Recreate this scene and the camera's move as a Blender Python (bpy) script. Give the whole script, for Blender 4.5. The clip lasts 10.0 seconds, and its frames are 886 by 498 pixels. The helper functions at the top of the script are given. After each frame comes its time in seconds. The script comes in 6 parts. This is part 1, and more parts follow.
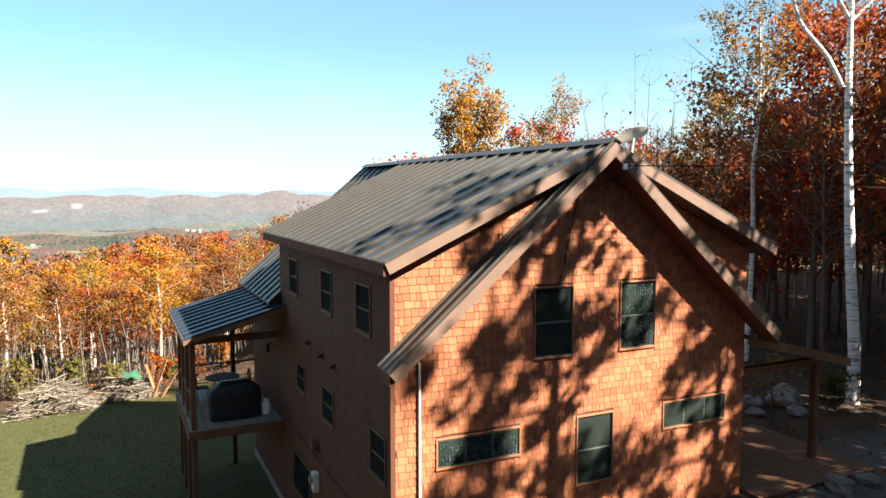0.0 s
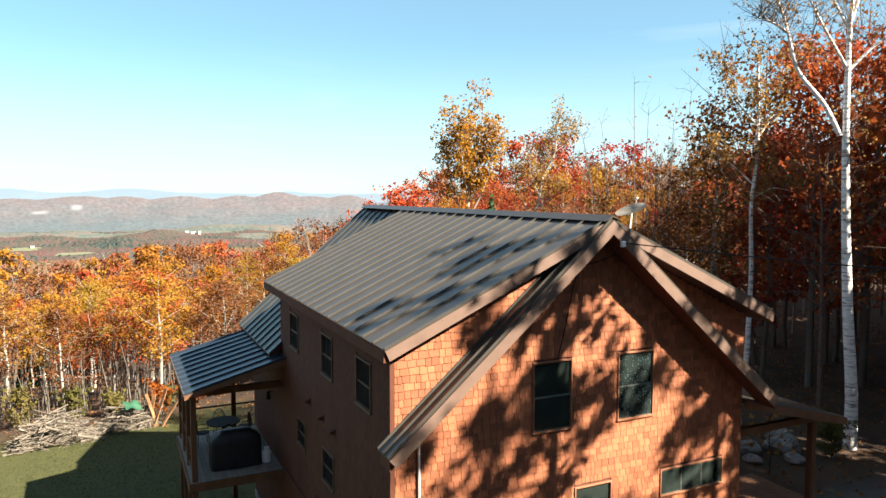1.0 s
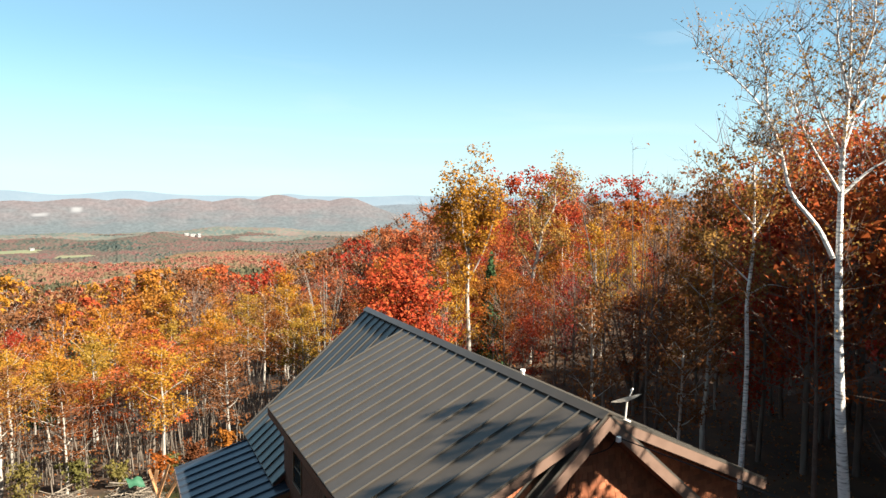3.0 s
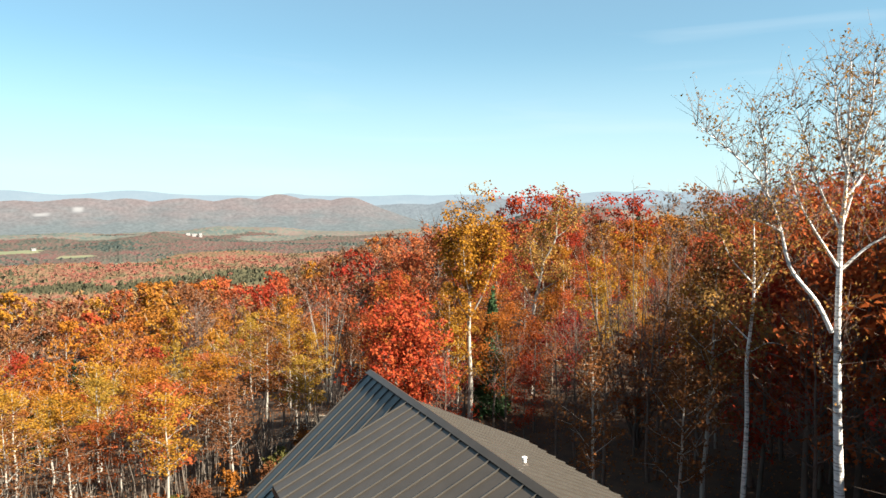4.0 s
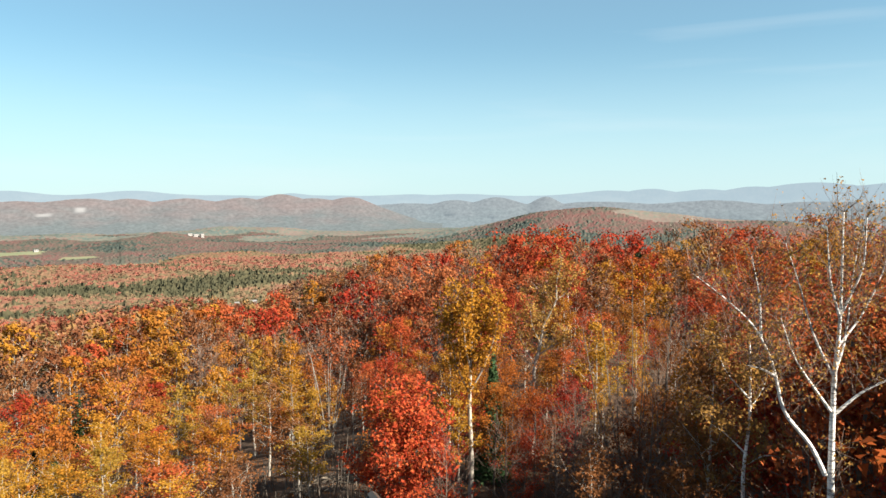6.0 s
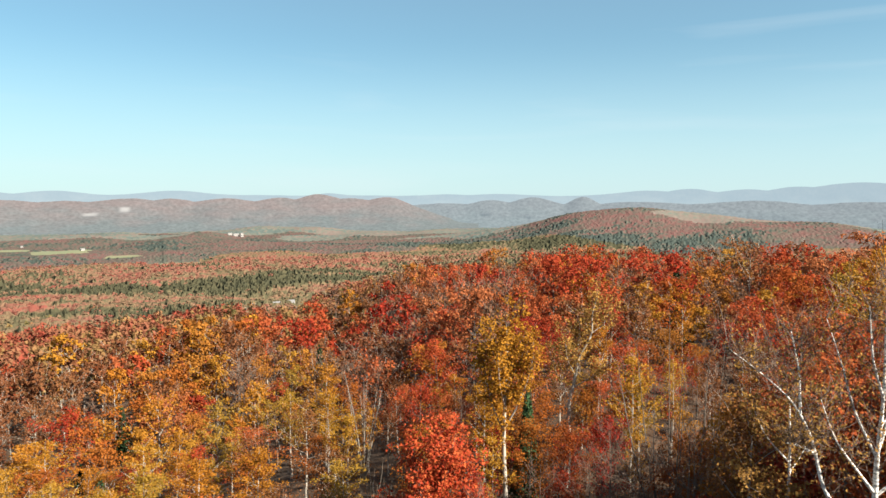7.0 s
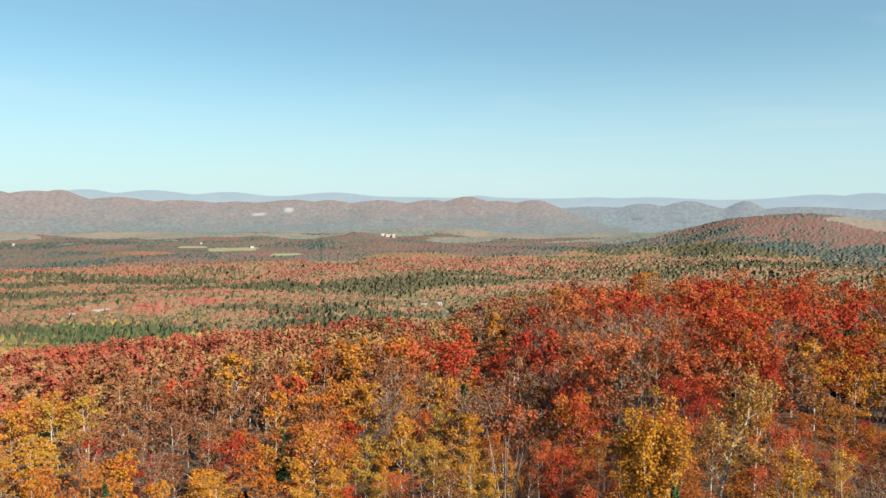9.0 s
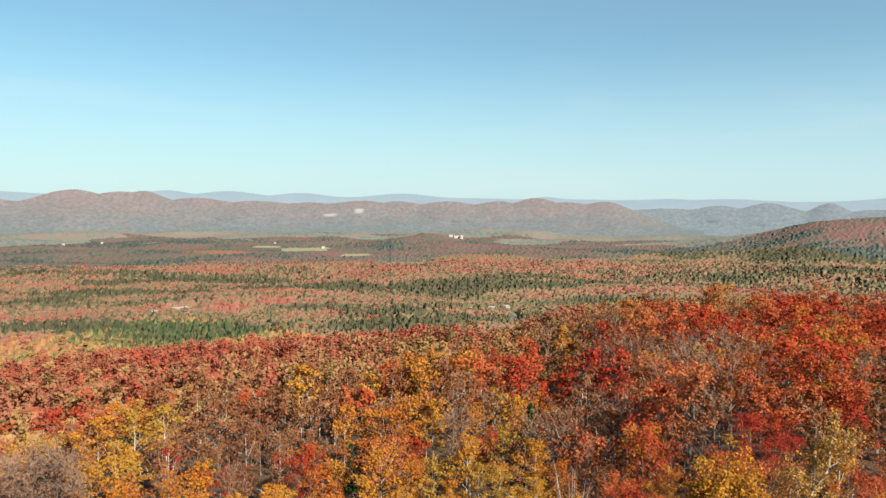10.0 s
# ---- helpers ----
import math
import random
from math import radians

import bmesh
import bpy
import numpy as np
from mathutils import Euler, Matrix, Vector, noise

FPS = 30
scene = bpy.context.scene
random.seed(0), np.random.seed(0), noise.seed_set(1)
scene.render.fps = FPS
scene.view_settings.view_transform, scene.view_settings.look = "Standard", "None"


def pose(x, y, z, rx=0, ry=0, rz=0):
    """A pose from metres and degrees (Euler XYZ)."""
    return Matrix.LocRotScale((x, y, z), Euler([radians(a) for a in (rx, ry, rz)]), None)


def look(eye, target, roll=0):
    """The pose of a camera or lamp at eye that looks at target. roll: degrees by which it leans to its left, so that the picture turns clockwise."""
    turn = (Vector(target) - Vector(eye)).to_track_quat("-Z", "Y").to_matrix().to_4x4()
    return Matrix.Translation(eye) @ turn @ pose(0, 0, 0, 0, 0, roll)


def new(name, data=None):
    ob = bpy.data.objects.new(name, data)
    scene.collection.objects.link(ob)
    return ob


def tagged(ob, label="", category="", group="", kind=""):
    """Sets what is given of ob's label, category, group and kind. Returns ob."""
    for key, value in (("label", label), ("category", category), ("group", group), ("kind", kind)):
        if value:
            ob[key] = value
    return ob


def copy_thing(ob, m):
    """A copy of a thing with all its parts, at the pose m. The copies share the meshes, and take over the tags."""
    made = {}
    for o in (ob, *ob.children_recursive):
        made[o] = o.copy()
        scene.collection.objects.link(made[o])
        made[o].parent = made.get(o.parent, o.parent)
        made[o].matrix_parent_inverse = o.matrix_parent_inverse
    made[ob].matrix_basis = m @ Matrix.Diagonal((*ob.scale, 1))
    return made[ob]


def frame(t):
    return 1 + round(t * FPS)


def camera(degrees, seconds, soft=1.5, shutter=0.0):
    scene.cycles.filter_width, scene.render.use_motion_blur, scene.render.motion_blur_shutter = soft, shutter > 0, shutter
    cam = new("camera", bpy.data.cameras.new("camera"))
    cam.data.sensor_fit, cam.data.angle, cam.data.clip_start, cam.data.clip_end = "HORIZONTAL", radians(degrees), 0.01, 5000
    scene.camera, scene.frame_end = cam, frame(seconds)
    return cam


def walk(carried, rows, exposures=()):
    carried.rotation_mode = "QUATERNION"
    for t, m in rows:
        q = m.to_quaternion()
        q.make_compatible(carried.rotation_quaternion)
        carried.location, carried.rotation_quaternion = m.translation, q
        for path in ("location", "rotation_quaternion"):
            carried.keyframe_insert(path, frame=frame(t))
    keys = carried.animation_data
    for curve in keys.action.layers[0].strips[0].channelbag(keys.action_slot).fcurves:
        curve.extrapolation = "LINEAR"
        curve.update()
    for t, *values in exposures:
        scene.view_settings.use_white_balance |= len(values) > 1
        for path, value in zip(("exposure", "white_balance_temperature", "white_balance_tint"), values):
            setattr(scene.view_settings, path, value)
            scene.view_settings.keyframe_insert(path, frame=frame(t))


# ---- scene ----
cam = camera(64.6, 10.0)
PATH = [
    (0, (-4.632, -12.11, 7.737), (-3.782, -10.307, 7.576), 0.0),
    (0.5, (-4.632, -12.112, 8.504), (-3.782, -10.309, 8.344), 0.0),
    (1, (-4.641, -12.125, 9.28), (-3.79, -10.322, 9.124), 0.1),
    (1.5, (-4.648, -12.135, 10.143), (-3.796, -10.332, 9.991), 0.2),
    (2, (-4.655, -12.156, 11.099), (-3.803, -10.353, 10.948), 0.2),
    (2.5, (-4.69, -12.2, 12.157), (-3.837, -10.397, 12.009), 0.3),
    (4, (-4.81, -12.265, 16.068), (-3.961, -10.46, 15.916), 0.2),
    (4.5, (-4.82, -12.27, 17.37), (-3.97, -10.466, 17.22), 0.2),
    (5, (-4.84, -12.3, 18.717), (-3.989, -10.497, 18.563), 0.2),
    (5.5, (-4.805, -12.322, 20.05), (-3.955, -10.518, 19.895), 0.1),
    (7, (-4.708, -12.33, 23.955), (-3.958, -10.483, 23.798), 0.1),
    (7.5, (-4.66, -12.335, 25.386), (-4.024, -10.445, 25.229), 0.1),
    (8, (-4.64, -12.36, 26.794), (-4.114, -10.437, 26.638), 0.2),
    (8.5, (-4.64, -12.37, 28.229), (-4.217, -10.421, 28.074), 0.3),
    (9, (-4.624, -12.37, 29.609), (-4.274, -10.407, 29.455), 0.4),
    (9.5, (-4.61, -12.35, 30.94), (-4.352, -10.373, 30.786), 0.4),
    (10, (-4.607, -12.35, 32.3), (-4.449, -10.362, 32.147), 0.5),
]
walk(cam, [(t, look(eye, target, roll)) for t, eye, target, roll in PATH],
     exposures=[(0, 2.46), (1, 2.37), (2.5, 2.24), (5.5, 2.0), (10, 1.78)])

# ---- daylight: low autumn sun, clear sky with thin high cloud ----
SUN_WAY = Vector((0.78, -1.0, 0.93)).normalized()
world = bpy.data.worlds.new("sky")
scene.world = world
world.use_nodes = True
wn, wl = world.node_tree.nodes, world.node_tree.links
sky = wn.new("ShaderNodeTexSky")
sky.sky_type, sky.sun_disc = "NISHITA", False
sky.sun_elevation = math.asin(SUN_WAY.z)
sky.sun_rotation = math.atan2(SUN_WAY.x, SUN_WAY.y)
sky.altitude, sky.air_density, sky.dust_density, sky.ozone_density = 300, 1.0, 0.15, 3.0
wn["Background"].inputs["Strength"].default_value = 0.05
# thin streaks of high cloud
where, flat, veil, streak, lift = (wn.new("ShaderNode" + k) for k in ("TexCoord", "Mapping", "TexNoise", "ValToRGB", "Mix"))
flat.inputs["Scale"].default_value, flat.inputs["Rotation"].default_value = (1.2, 2.2, 14.0), (0.05, 0.03, 0.4)
veil.inputs["Scale"].default_value, veil.inputs["Detail"].default_value, veil.inputs["Distortion"].default_value = 1.3, 7, 0.6
streak.color_ramp.elements[0].position, streak.color_ramp.elements[1].position = 0.52, 0.85
streak.color_ramp.elements[0].color, streak.color_ramp.elements[1].color = (0, 0, 0, 1), (0.26, 0.26, 0.26, 1)
lift.data_type = "RGBA"
lift.inputs["B"].default_value = (4.6, 5.1, 5.3, 1)
wl.new(where.outputs["Generated"], flat.inputs["Vector"])
wl.new(flat.outputs["Vector"], veil.inputs["Vector"])
wl.new(veil.outputs["Fac"], streak.inputs["Fac"])
wl.new(streak.outputs["Color"], lift.inputs["Factor"])
# the white haze that hangs low round the horizon on a bright day
cyan, split, low, haze = (wn.new("ShaderNode" + k) for k in ("Mix", "SeparateXYZ", "ValToRGB", "Mix"))
cyan.data_type, cyan.blend_type, haze.data_type = "RGBA", "MULTIPLY", "RGBA"
cyan.inputs["Factor"].default_value, cyan.inputs["B"].default_value = 1.0, (0.455, 0.73, 0.70, 1)
haze.inputs["B"].default_value = (3.7, 4.7, 5.2, 1)
low.color_ramp.elements[0].position, low.color_ramp.elements[1].position = 0.0, 0.22
low.color_ramp.elements[0].color, low.color_ramp.elements[1].color = (0.75, 0.75, 0.75, 1), (0.22, 0.22, 0.22, 1)
low.color_ramp.interpolation = "EASE"
wl.new(where.outputs["Generated"], split.inputs["Vector"])
wl.new(split.outputs["Z"], low.inputs["Fac"])
wl.new(sky.outputs["Color"], cyan.inputs["A"])
wl.new(cyan.outputs["Result"], haze.inputs["A"])
wl.new(low.outputs["Color"], haze.inputs["Factor"])
wl.new(haze.outputs["Result"], lift.inputs["A"])
wl.new(lift.outputs["Result"], wn["Background"].inputs["Color"])
sun = new("sun", bpy.data.lights.new("sun", "SUN"))
sun.data.energy, sun.data.angle, sun.data.color = 5.0, radians(0.55), (1.0, 0.89, 0.74)
sun.matrix_world = look(SUN_WAY * 60, (0, 0, 0))

# ---- materials ----


def mat(name, colours, rough=0.7, scale=4.0, detail=6.0, bump=0.0, bump_scale=30.0, metal=0.0, per_object=0.0, per_island=0.0, stretch=(1, 1, 1), sheen=0.35):
    """A surface whose colour wanders between the given ones, with fine relief; per_object and per_island vary the brightness."""
    m = bpy.data.materials.new(name)
    m.use_nodes = True
    n, l = m.node_tree.nodes, m.node_tree.links
    b = n["Principled BSDF"]
    b.inputs["Roughness"].default_value, b.inputs["Metallic"].default_value = rough, metal
    b.inputs["Specular IOR Level"].default_value = sheen
    place = n.new("ShaderNodeTexCoord")
    mapping = n.new("ShaderNodeMapping")
    mapping.inputs["Scale"].default_value = stretch
    l.new(place.outputs["Object"], mapping.inputs["Vector"])
    big = n.new("ShaderNodeTexNoise")
    big.inputs["Scale"].default_value, big.inputs["Detail"].default_value = scale, detail
    l.new(mapping.outputs["Vector"], big.inputs["Vector"])
    ramp = n.new("ShaderNodeValToRGB")
    ramp.color_ramp.elements[0].position, ramp.color_ramp.elements[1].position = 0.3, 0.7
    for k in range(len(colours) - 2):
        ramp.color_ramp.elements.new(0.3 + 0.4 * (k + 1) / (len(colours) - 1))
    for e, c in zip(ramp.color_ramp.elements, colours):
        e.color = (*c, 1)
    l.new(big.outputs["Fac"], ramp.inputs["Fac"])
    out = ramp.outputs["Color"]
    for amount, node, socket in ((per_object, "ShaderNodeObjectInfo", "Random"), (per_island, "ShaderNodeNewGeometry", "Random Per Island")):
        if amount:
            info = n.new(node)
            hsv = n.new("ShaderNodeHueSaturation")
            span = n.new("ShaderNodeMapRange")
            span.inputs["To Min"].default_value, span.inputs["To Max"].default_value = 1 - amount, 1 + amount
            l.new(info.outputs[socket], span.inputs["Value"])
            l.new(span.outputs["Result"], hsv.inputs["Value"])
            l.new(out, hsv.inputs["Color"])
            out = hsv.outputs["Color"]
    l.new(out, b.inputs["Base Color"])
    if bump:
        fine = n.new("ShaderNodeTexNoise")
        fine.inputs["Scale"].default_value, fine.inputs["Detail"].default_value = bump_scale, 5
        l.new(mapping.outputs["Vector"], fine.inputs["Vector"])
        bm_node = n.new("ShaderNodeBump")
        bm_node.inputs["Strength"].default_value, bm_node.inputs["Distance"].default_value = bump, 0.02
        l.new(fine.outputs["Fac"], bm_node.inputs["Height"])
        l.new(bm_node.outputs["Normal"], b.inputs["Normal"])
    return m


def leaf_mat(name, colours, spread=0.13, through_light=0.34, tint=False, contrast=0.13):
    """Leaves: each leaf takes its own place on a ramp of colours; a part of the light shines through. tint: the tree's own place on the ramp comes from the mesh."""
    m = bpy.data.materials.new(name)
    m.use_nodes = True
    n, l = m.node_tree.nodes, m.node_tree.links
    n.remove(n["Principled BSDF"])
    geo = n.new("ShaderNodeNewGeometry")
    if tint:
        source = n.new("ShaderNodeAttribute")
        source.attribute_name = "tint"
        tree = source.outputs["Fac"]
    else:
        source = n.new("ShaderNodeObjectInfo")
        tree = source.outputs["Random"]
    leaf = n.new("ShaderNodeMath")
    leaf.operation = "MULTIPLY_ADD"
    leaf.inputs[1].default_value, leaf.inputs[2].default_value = spread, -spread / 2
    l.new(geo.outputs["Random Per Island"], leaf.inputs[0])
    add = n.new("ShaderNodeMath")
    add.operation = "ADD"
    l.new(tree, add.inputs[0])
    l.new(leaf.outputs[0], add.inputs[1])
    ramp = n.new("ShaderNodeValToRGB")
    while len(ramp.color_ramp.elements) < len(colours):
        ramp.color_ramp.elements.new(0.5)
    for k, c in enumerate(colours):
        ramp.color_ramp.elements[k].position = k / (len(colours) - 1)
    for k, c in enumerate(colours):
        ramp.color_ramp.elements[k].color = (*c, 1)
    l.new(add.outputs[0], ramp.inputs["Fac"])
    hsv = n.new("ShaderNodeHueSaturation")
    hsv.inputs["Saturation"].default_value = 1.0
    span = n.new("ShaderNodeMapRange")
    span.inputs["To Min"].default_value, span.inputs["To Max"].default_value = 1 - contrast, 1 + contrast
    l.new(geo.outputs["Random Per Island"], span.inputs["Value"])
    l.new(span.outputs["Result"], hsv.inputs["Value"])
    l.new(ramp.outputs["Color"], hsv.inputs["Color"])
    d, t, mix = n.new("ShaderNodeBsdfDiffuse"), n.new("ShaderNodeBsdfTranslucent"), n.new("ShaderNodeMixShader")
    mix.inputs["Fac"].default_value = through_light
    l.new(hsv.outputs["Color"], d.inputs["Color"])
    l.new(hsv.outputs["Color"], t.inputs["Color"])
    l.new(d.outputs[0], mix.inputs[1])
    l.new(t.outputs[0], mix.inputs[2])
    l.new(mix.outputs[0], n["Material Output"].inputs["Surface"])
    return m


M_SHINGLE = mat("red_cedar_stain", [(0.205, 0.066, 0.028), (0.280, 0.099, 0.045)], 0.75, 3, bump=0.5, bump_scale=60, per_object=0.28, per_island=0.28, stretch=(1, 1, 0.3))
# siding colour has the side wall's shade darkened into it
M_SIDING = mat("shade_darkened_siding", [(0.068, 0.021, 0.010), (0.088, 0.029, 0.014)], 0.8, 3, bump=0.5, bump_scale=40, stretch=(0.680, 0.680, 0.102), per_island=0.15)
M_METAL = mat("bronze_metal_roofing", [(0.050, 0.042, 0.033), (0.062, 0.052, 0.042)], 0.30, 1.5, metal=0.1, sheen=0.32)
# seams lighter than the sheets: sun glint put into their colour
M_SEAM = mat("seam_glint_metal", [(0.072, 0.067, 0.059), (0.088, 0.083, 0.074)], 0.28, 2, metal=0.35, sheen=0.5)
# porch metal: house shade and blue sky reflection put into the colour
M_PORCH = mat("sky_tinted_roofing", [(0.024, 0.034, 0.048), (0.034, 0.045, 0.062)], 0.3, 1.5, metal=0.3, sheen=0.6)
M_FASCIA = mat("tan_painted_fascia", [(0.118, 0.074, 0.054), (0.148, 0.095, 0.070)], 0.6, 3, bump=0.15)
M_SOFFIT = mat("red_stained_soffit", [(0.085, 0.030, 0.017), (0.115, 0.042, 0.024)], 0.7, 4, bump=0.2)
M_TIMBER = mat("stained_timber", [(0.116, 0.053, 0.026), (0.158, 0.079, 0.040)], 0.7, 4, bump=0.3, stretch=(0.800, 0.800, 0.160))
M_DECK = mat("weathered_deck_boards", [(0.198, 0.178, 0.152), (0.264, 0.238, 0.205)], 0.75, 5, bump=0.3, per_object=0.12)
M_GLASS = mat("window_glass", [(0.26, 0.34, 0.33), (0.30, 0.38, 0.37)], 0.02, 1, sheen=0.3)
M_GLASS.node_tree.nodes["Principled BSDF"].inputs["Transmission Weight"].default_value = 1.0
M_ROOM = mat("dim_room_plaster", [(0.05, 0.045, 0.04), (0.07, 0.06, 0.05)], 0.9, 2)
M_SCREEN = mat("charcoal_fly_screen", [(0.010, 0.010, 0.011), (0.016, 0.016, 0.017)], 0.9, 6, sheen=0.1)
M_SCREEN.node_tree.nodes["Principled BSDF"].inputs["Alpha"].default_value = 0.72
M_MESH = mat("green_black_fly_screen", [(0.018, 0.027, 0.023), (0.024, 0.035, 0.030)], 0.85, 6, sheen=0.15)
M_MESH.node_tree.nodes["Principled BSDF"].inputs["Alpha"].default_value = 0.6
M_RAIL = mat("grey_green_sash", [(0.07, 0.085, 0.075), (0.10, 0.115, 0.10)], 0.5, 4)
M_CASING = mat("orange_cedar_casing", [(0.24, 0.095, 0.045), (0.31, 0.13, 0.065)], 0.6, 5, bump=0.2)
M_FLECKS = mat("pale_blue_flecks", [(0.030, 0.099, 0.134), (0.099, 0.178, 0.198)], 0.6, 6)
M_SASH = mat("brown_window_sash", [(0.078, 0.051, 0.033), (0.102, 0.066, 0.042)], 0.5, 4)
M_CONCRETE = mat("grey_concrete", [(0.218, 0.205, 0.185), (0.277, 0.264, 0.244)], 0.9, 3, bump=0.3)
M_WHITE = mat("white_enamel", [(0.72, 0.72, 0.70), (0.8, 0.8, 0.78)], 0.45, 3)
M_BLACK = mat("black_vinyl_cover", [(0.012, 0.012, 0.014), (0.022, 0.022, 0.025)], 0.5, 4, bump=0.3, bump_scale=8)
M_IRON = mat("dark_iron", [(0.014, 0.014, 0.016), (0.025, 0.025, 0.028)], 0.75, 5, metal=0.1, sheen=0.15)
M_STONE = mat("granite_boulder", [(0.10, 0.092, 0.083), (0.20, 0.19, 0.175)], 0.9, 3, bump=0.8, bump_scale=12)
M_BARK = mat("grey_brown_bark", [(0.080, 0.065, 0.050), (0.134, 0.114, 0.094)], 0.9, 5, bump=0.6, per_object=0.2, stretch=(0.750, 0.750, 0.150))
M_PALE = mat("pale_aspen_bark", [(0.238, 0.218, 0.185), (0.330, 0.304, 0.264)], 0.85, 3, bump=0.4, per_object=0.2)
M_BIRCH = mat("white_birch_bark", [(0.10, 0.09, 0.08), (0.68, 0.66, 0.62), (0.76, 0.74, 0.70)], 0.7, 5, bump=0.3, stretch=(0.5, 0.5, 3.0))
M_BRUSH = mat("bleached_dead_branches", [(0.116, 0.095, 0.071), (0.190, 0.163, 0.129)], 0.9, 4, bump=0.4, per_island=0.3)
M_TWIG = mat("grey_brown_twigs", [(0.085, 0.058, 0.044), (0.135, 0.098, 0.078)], 0.9, 5)
RED = leaf_mat("red_maple_leaves", [(0.230, 0.024, 0.016), (0.276, 0.040, 0.019), (0.304, 0.063, 0.024), (0.304, 0.085, 0.029)])
ORANGE = leaf_mat("orange_maple_leaves", [(0.215, 0.052, 0.015), (0.254, 0.079, 0.017), (0.262, 0.101, 0.020), (0.258, 0.119, 0.023)])
YELLOW = leaf_mat("yellow_birch_leaves", [(0.273, 0.104, 0.016), (0.304, 0.141, 0.019), (0.308, 0.169, 0.026), (0.233, 0.145, 0.026)])
RUST = leaf_mat("rusty_beech_leaves", [(0.103, 0.037, 0.018), (0.136, 0.053, 0.022), (0.159, 0.069, 0.027), (0.144, 0.058, 0.027)])
GREEN = leaf_mat("dark_spruce_needles", [(0.025, 0.05, 0.025), (0.04, 0.075, 0.035), (0.05, 0.09, 0.04)])

# ---- building helpers ----


def part(name, bm, material, parent=None, label=""):
    """Link a bmesh as one mesh object, under a thing or a part."""
    me = bpy.data.meshes.new(name)
    bm.to_mesh(me)
    bm.free()
    me.materials.append(material)
    ob = new(name, me)
    ob.parent = parent
    if label:
        ob["label"] = label
    return ob


def raw(name, verts, faces, material, parent=None, smooth=False):
    """Link plain vertex and face arrays (faces all of one size) as one mesh object."""
    me = bpy.data.meshes.new(name)
    verts, faces = np.asarray(verts, np.float32), np.asarray(faces, np.int32)
    k = faces.shape[1]
    me.vertices.add(len(verts))
    me.vertices.foreach_set("co", verts.ravel())
    me.loops.add(faces.size)
    me.loops.foreach_set("vertex_index", faces.ravel())
    me.polygons.add(len(faces))
    me.polygons.foreach_set("loop_start", np.arange(0, faces.size, k, dtype=np.int32))
    me.polygons.foreach_set("use_smooth", np.full(len(faces), smooth))
    me.update(calc_edges=True)
    me.materials.append(material)
    ob = new(name, me)
    ob.parent = parent
    return ob


def thing(name, place, label, category, group="", kind=""):
    """An empty at a thing's base, that parents its parts."""
    ob = new(name)
    ob.matrix_world = pose(*place)
    return tagged(ob, label, category, group, kind)


def box(x0, x1, y0, y1, z0, z1, bevel=0.0, bm=None):
    bm = bm or bmesh.new()
    made = bmesh.ops.create_cube(bm, size=1, matrix=Matrix.LocRotScale(((x0 + x1) / 2, (y0 + y1) / 2, (z0 + z1) / 2), None, (abs(x1 - x0), abs(y1 - y0), abs(z1 - z0))))
    if bevel:
        edges = {e for v in made["verts"] for e in v.link_edges}
        bmesh.ops.bevel(bm, geom=list(edges), offset=bevel, segments=1, affect="EDGES")
    return bm


def prism(outline, axis, a, b, bm=None):
    """A flat outline of (u, v) pairs drawn out along one axis from a to b: axis y takes (x, z), x takes (y, z), z takes (x, y)."""
    bm = bm or bmesh.new()

    def put(u, v, w):
        return {"y": (u, w, v), "x": (w, u, v), "z": (u, v, w)}[axis]
    one, two = ([bm.verts.new(put(u, v, w)) for u, v in outline] for w in (a, b))
    bm.faces.new(one)
    bm.faces.new(two[::-1])
    for k in range(len(outline)):
        j = (k + 1) % len(outline)
        bm.faces.new((one[j], one[k], two[k], two[j]))
    bmesh.ops.recalc_face_normals(bm, faces=bm.faces)
    return bm


def beam(p, q, w, h, bm=None, bevel=0.0):
    """A squared bar from p to q."""
    bm = bm or bmesh.new()
    p, q = Vector(p), Vector(q)
    m = Matrix.Translation((p + q) / 2) @ (q - p).to_track_quat("X", "Z").to_matrix().to_4x4() @ Matrix.Diagonal(((q - p).length, w, h, 1))
    made = bmesh.ops.create_cube(bm, size=1, matrix=m)
    if bevel:
        bmesh.ops.bevel(bm, geom=list({e for v in made["verts"] for e in v.link_edges}), offset=bevel, segments=1, affect="EDGES")
    return bm


def rod(p, q, r, bm=None, sides=8, r2=None):
    bm = bm or bmesh.new()
    p, q = Vector(p), Vector(q)
    m = Matrix.Translation((p + q) / 2) @ (q - p).to_track_quat("Z", "Y").to_matrix().to_4x4()
    bmesh.ops.create_cone(bm, cap_ends=True, segments=sides, radius1=r, radius2=r if r2 is None else r2, depth=(q - p).length, matrix=m)
    return bm


# ---- ground: one sheet from the yard over the hillside into the valley and up to the far range ----
EYE_X, EYE_Y = -4.7, -12.2


def step(a, b, v):
    t = np.clip((np.asarray(v, float) - a) / (b - a), 0, 1)
    return t * t * (3 - 2 * t)


def wave(x, y, size, seed):
    """Smooth relief between about -1 and 1."""
    a = seed * 1.7
    return (np.sin(x / size + a) * np.cos(y / size * 0.83 + a * 2) + 0.6 * np.sin((x * 0.6 + y * 0.8) / size * 1.9 + a * 3) + 0.4 * np.cos((x * 0.9 - y * 0.5) / size * 3.1 + a)) / 2


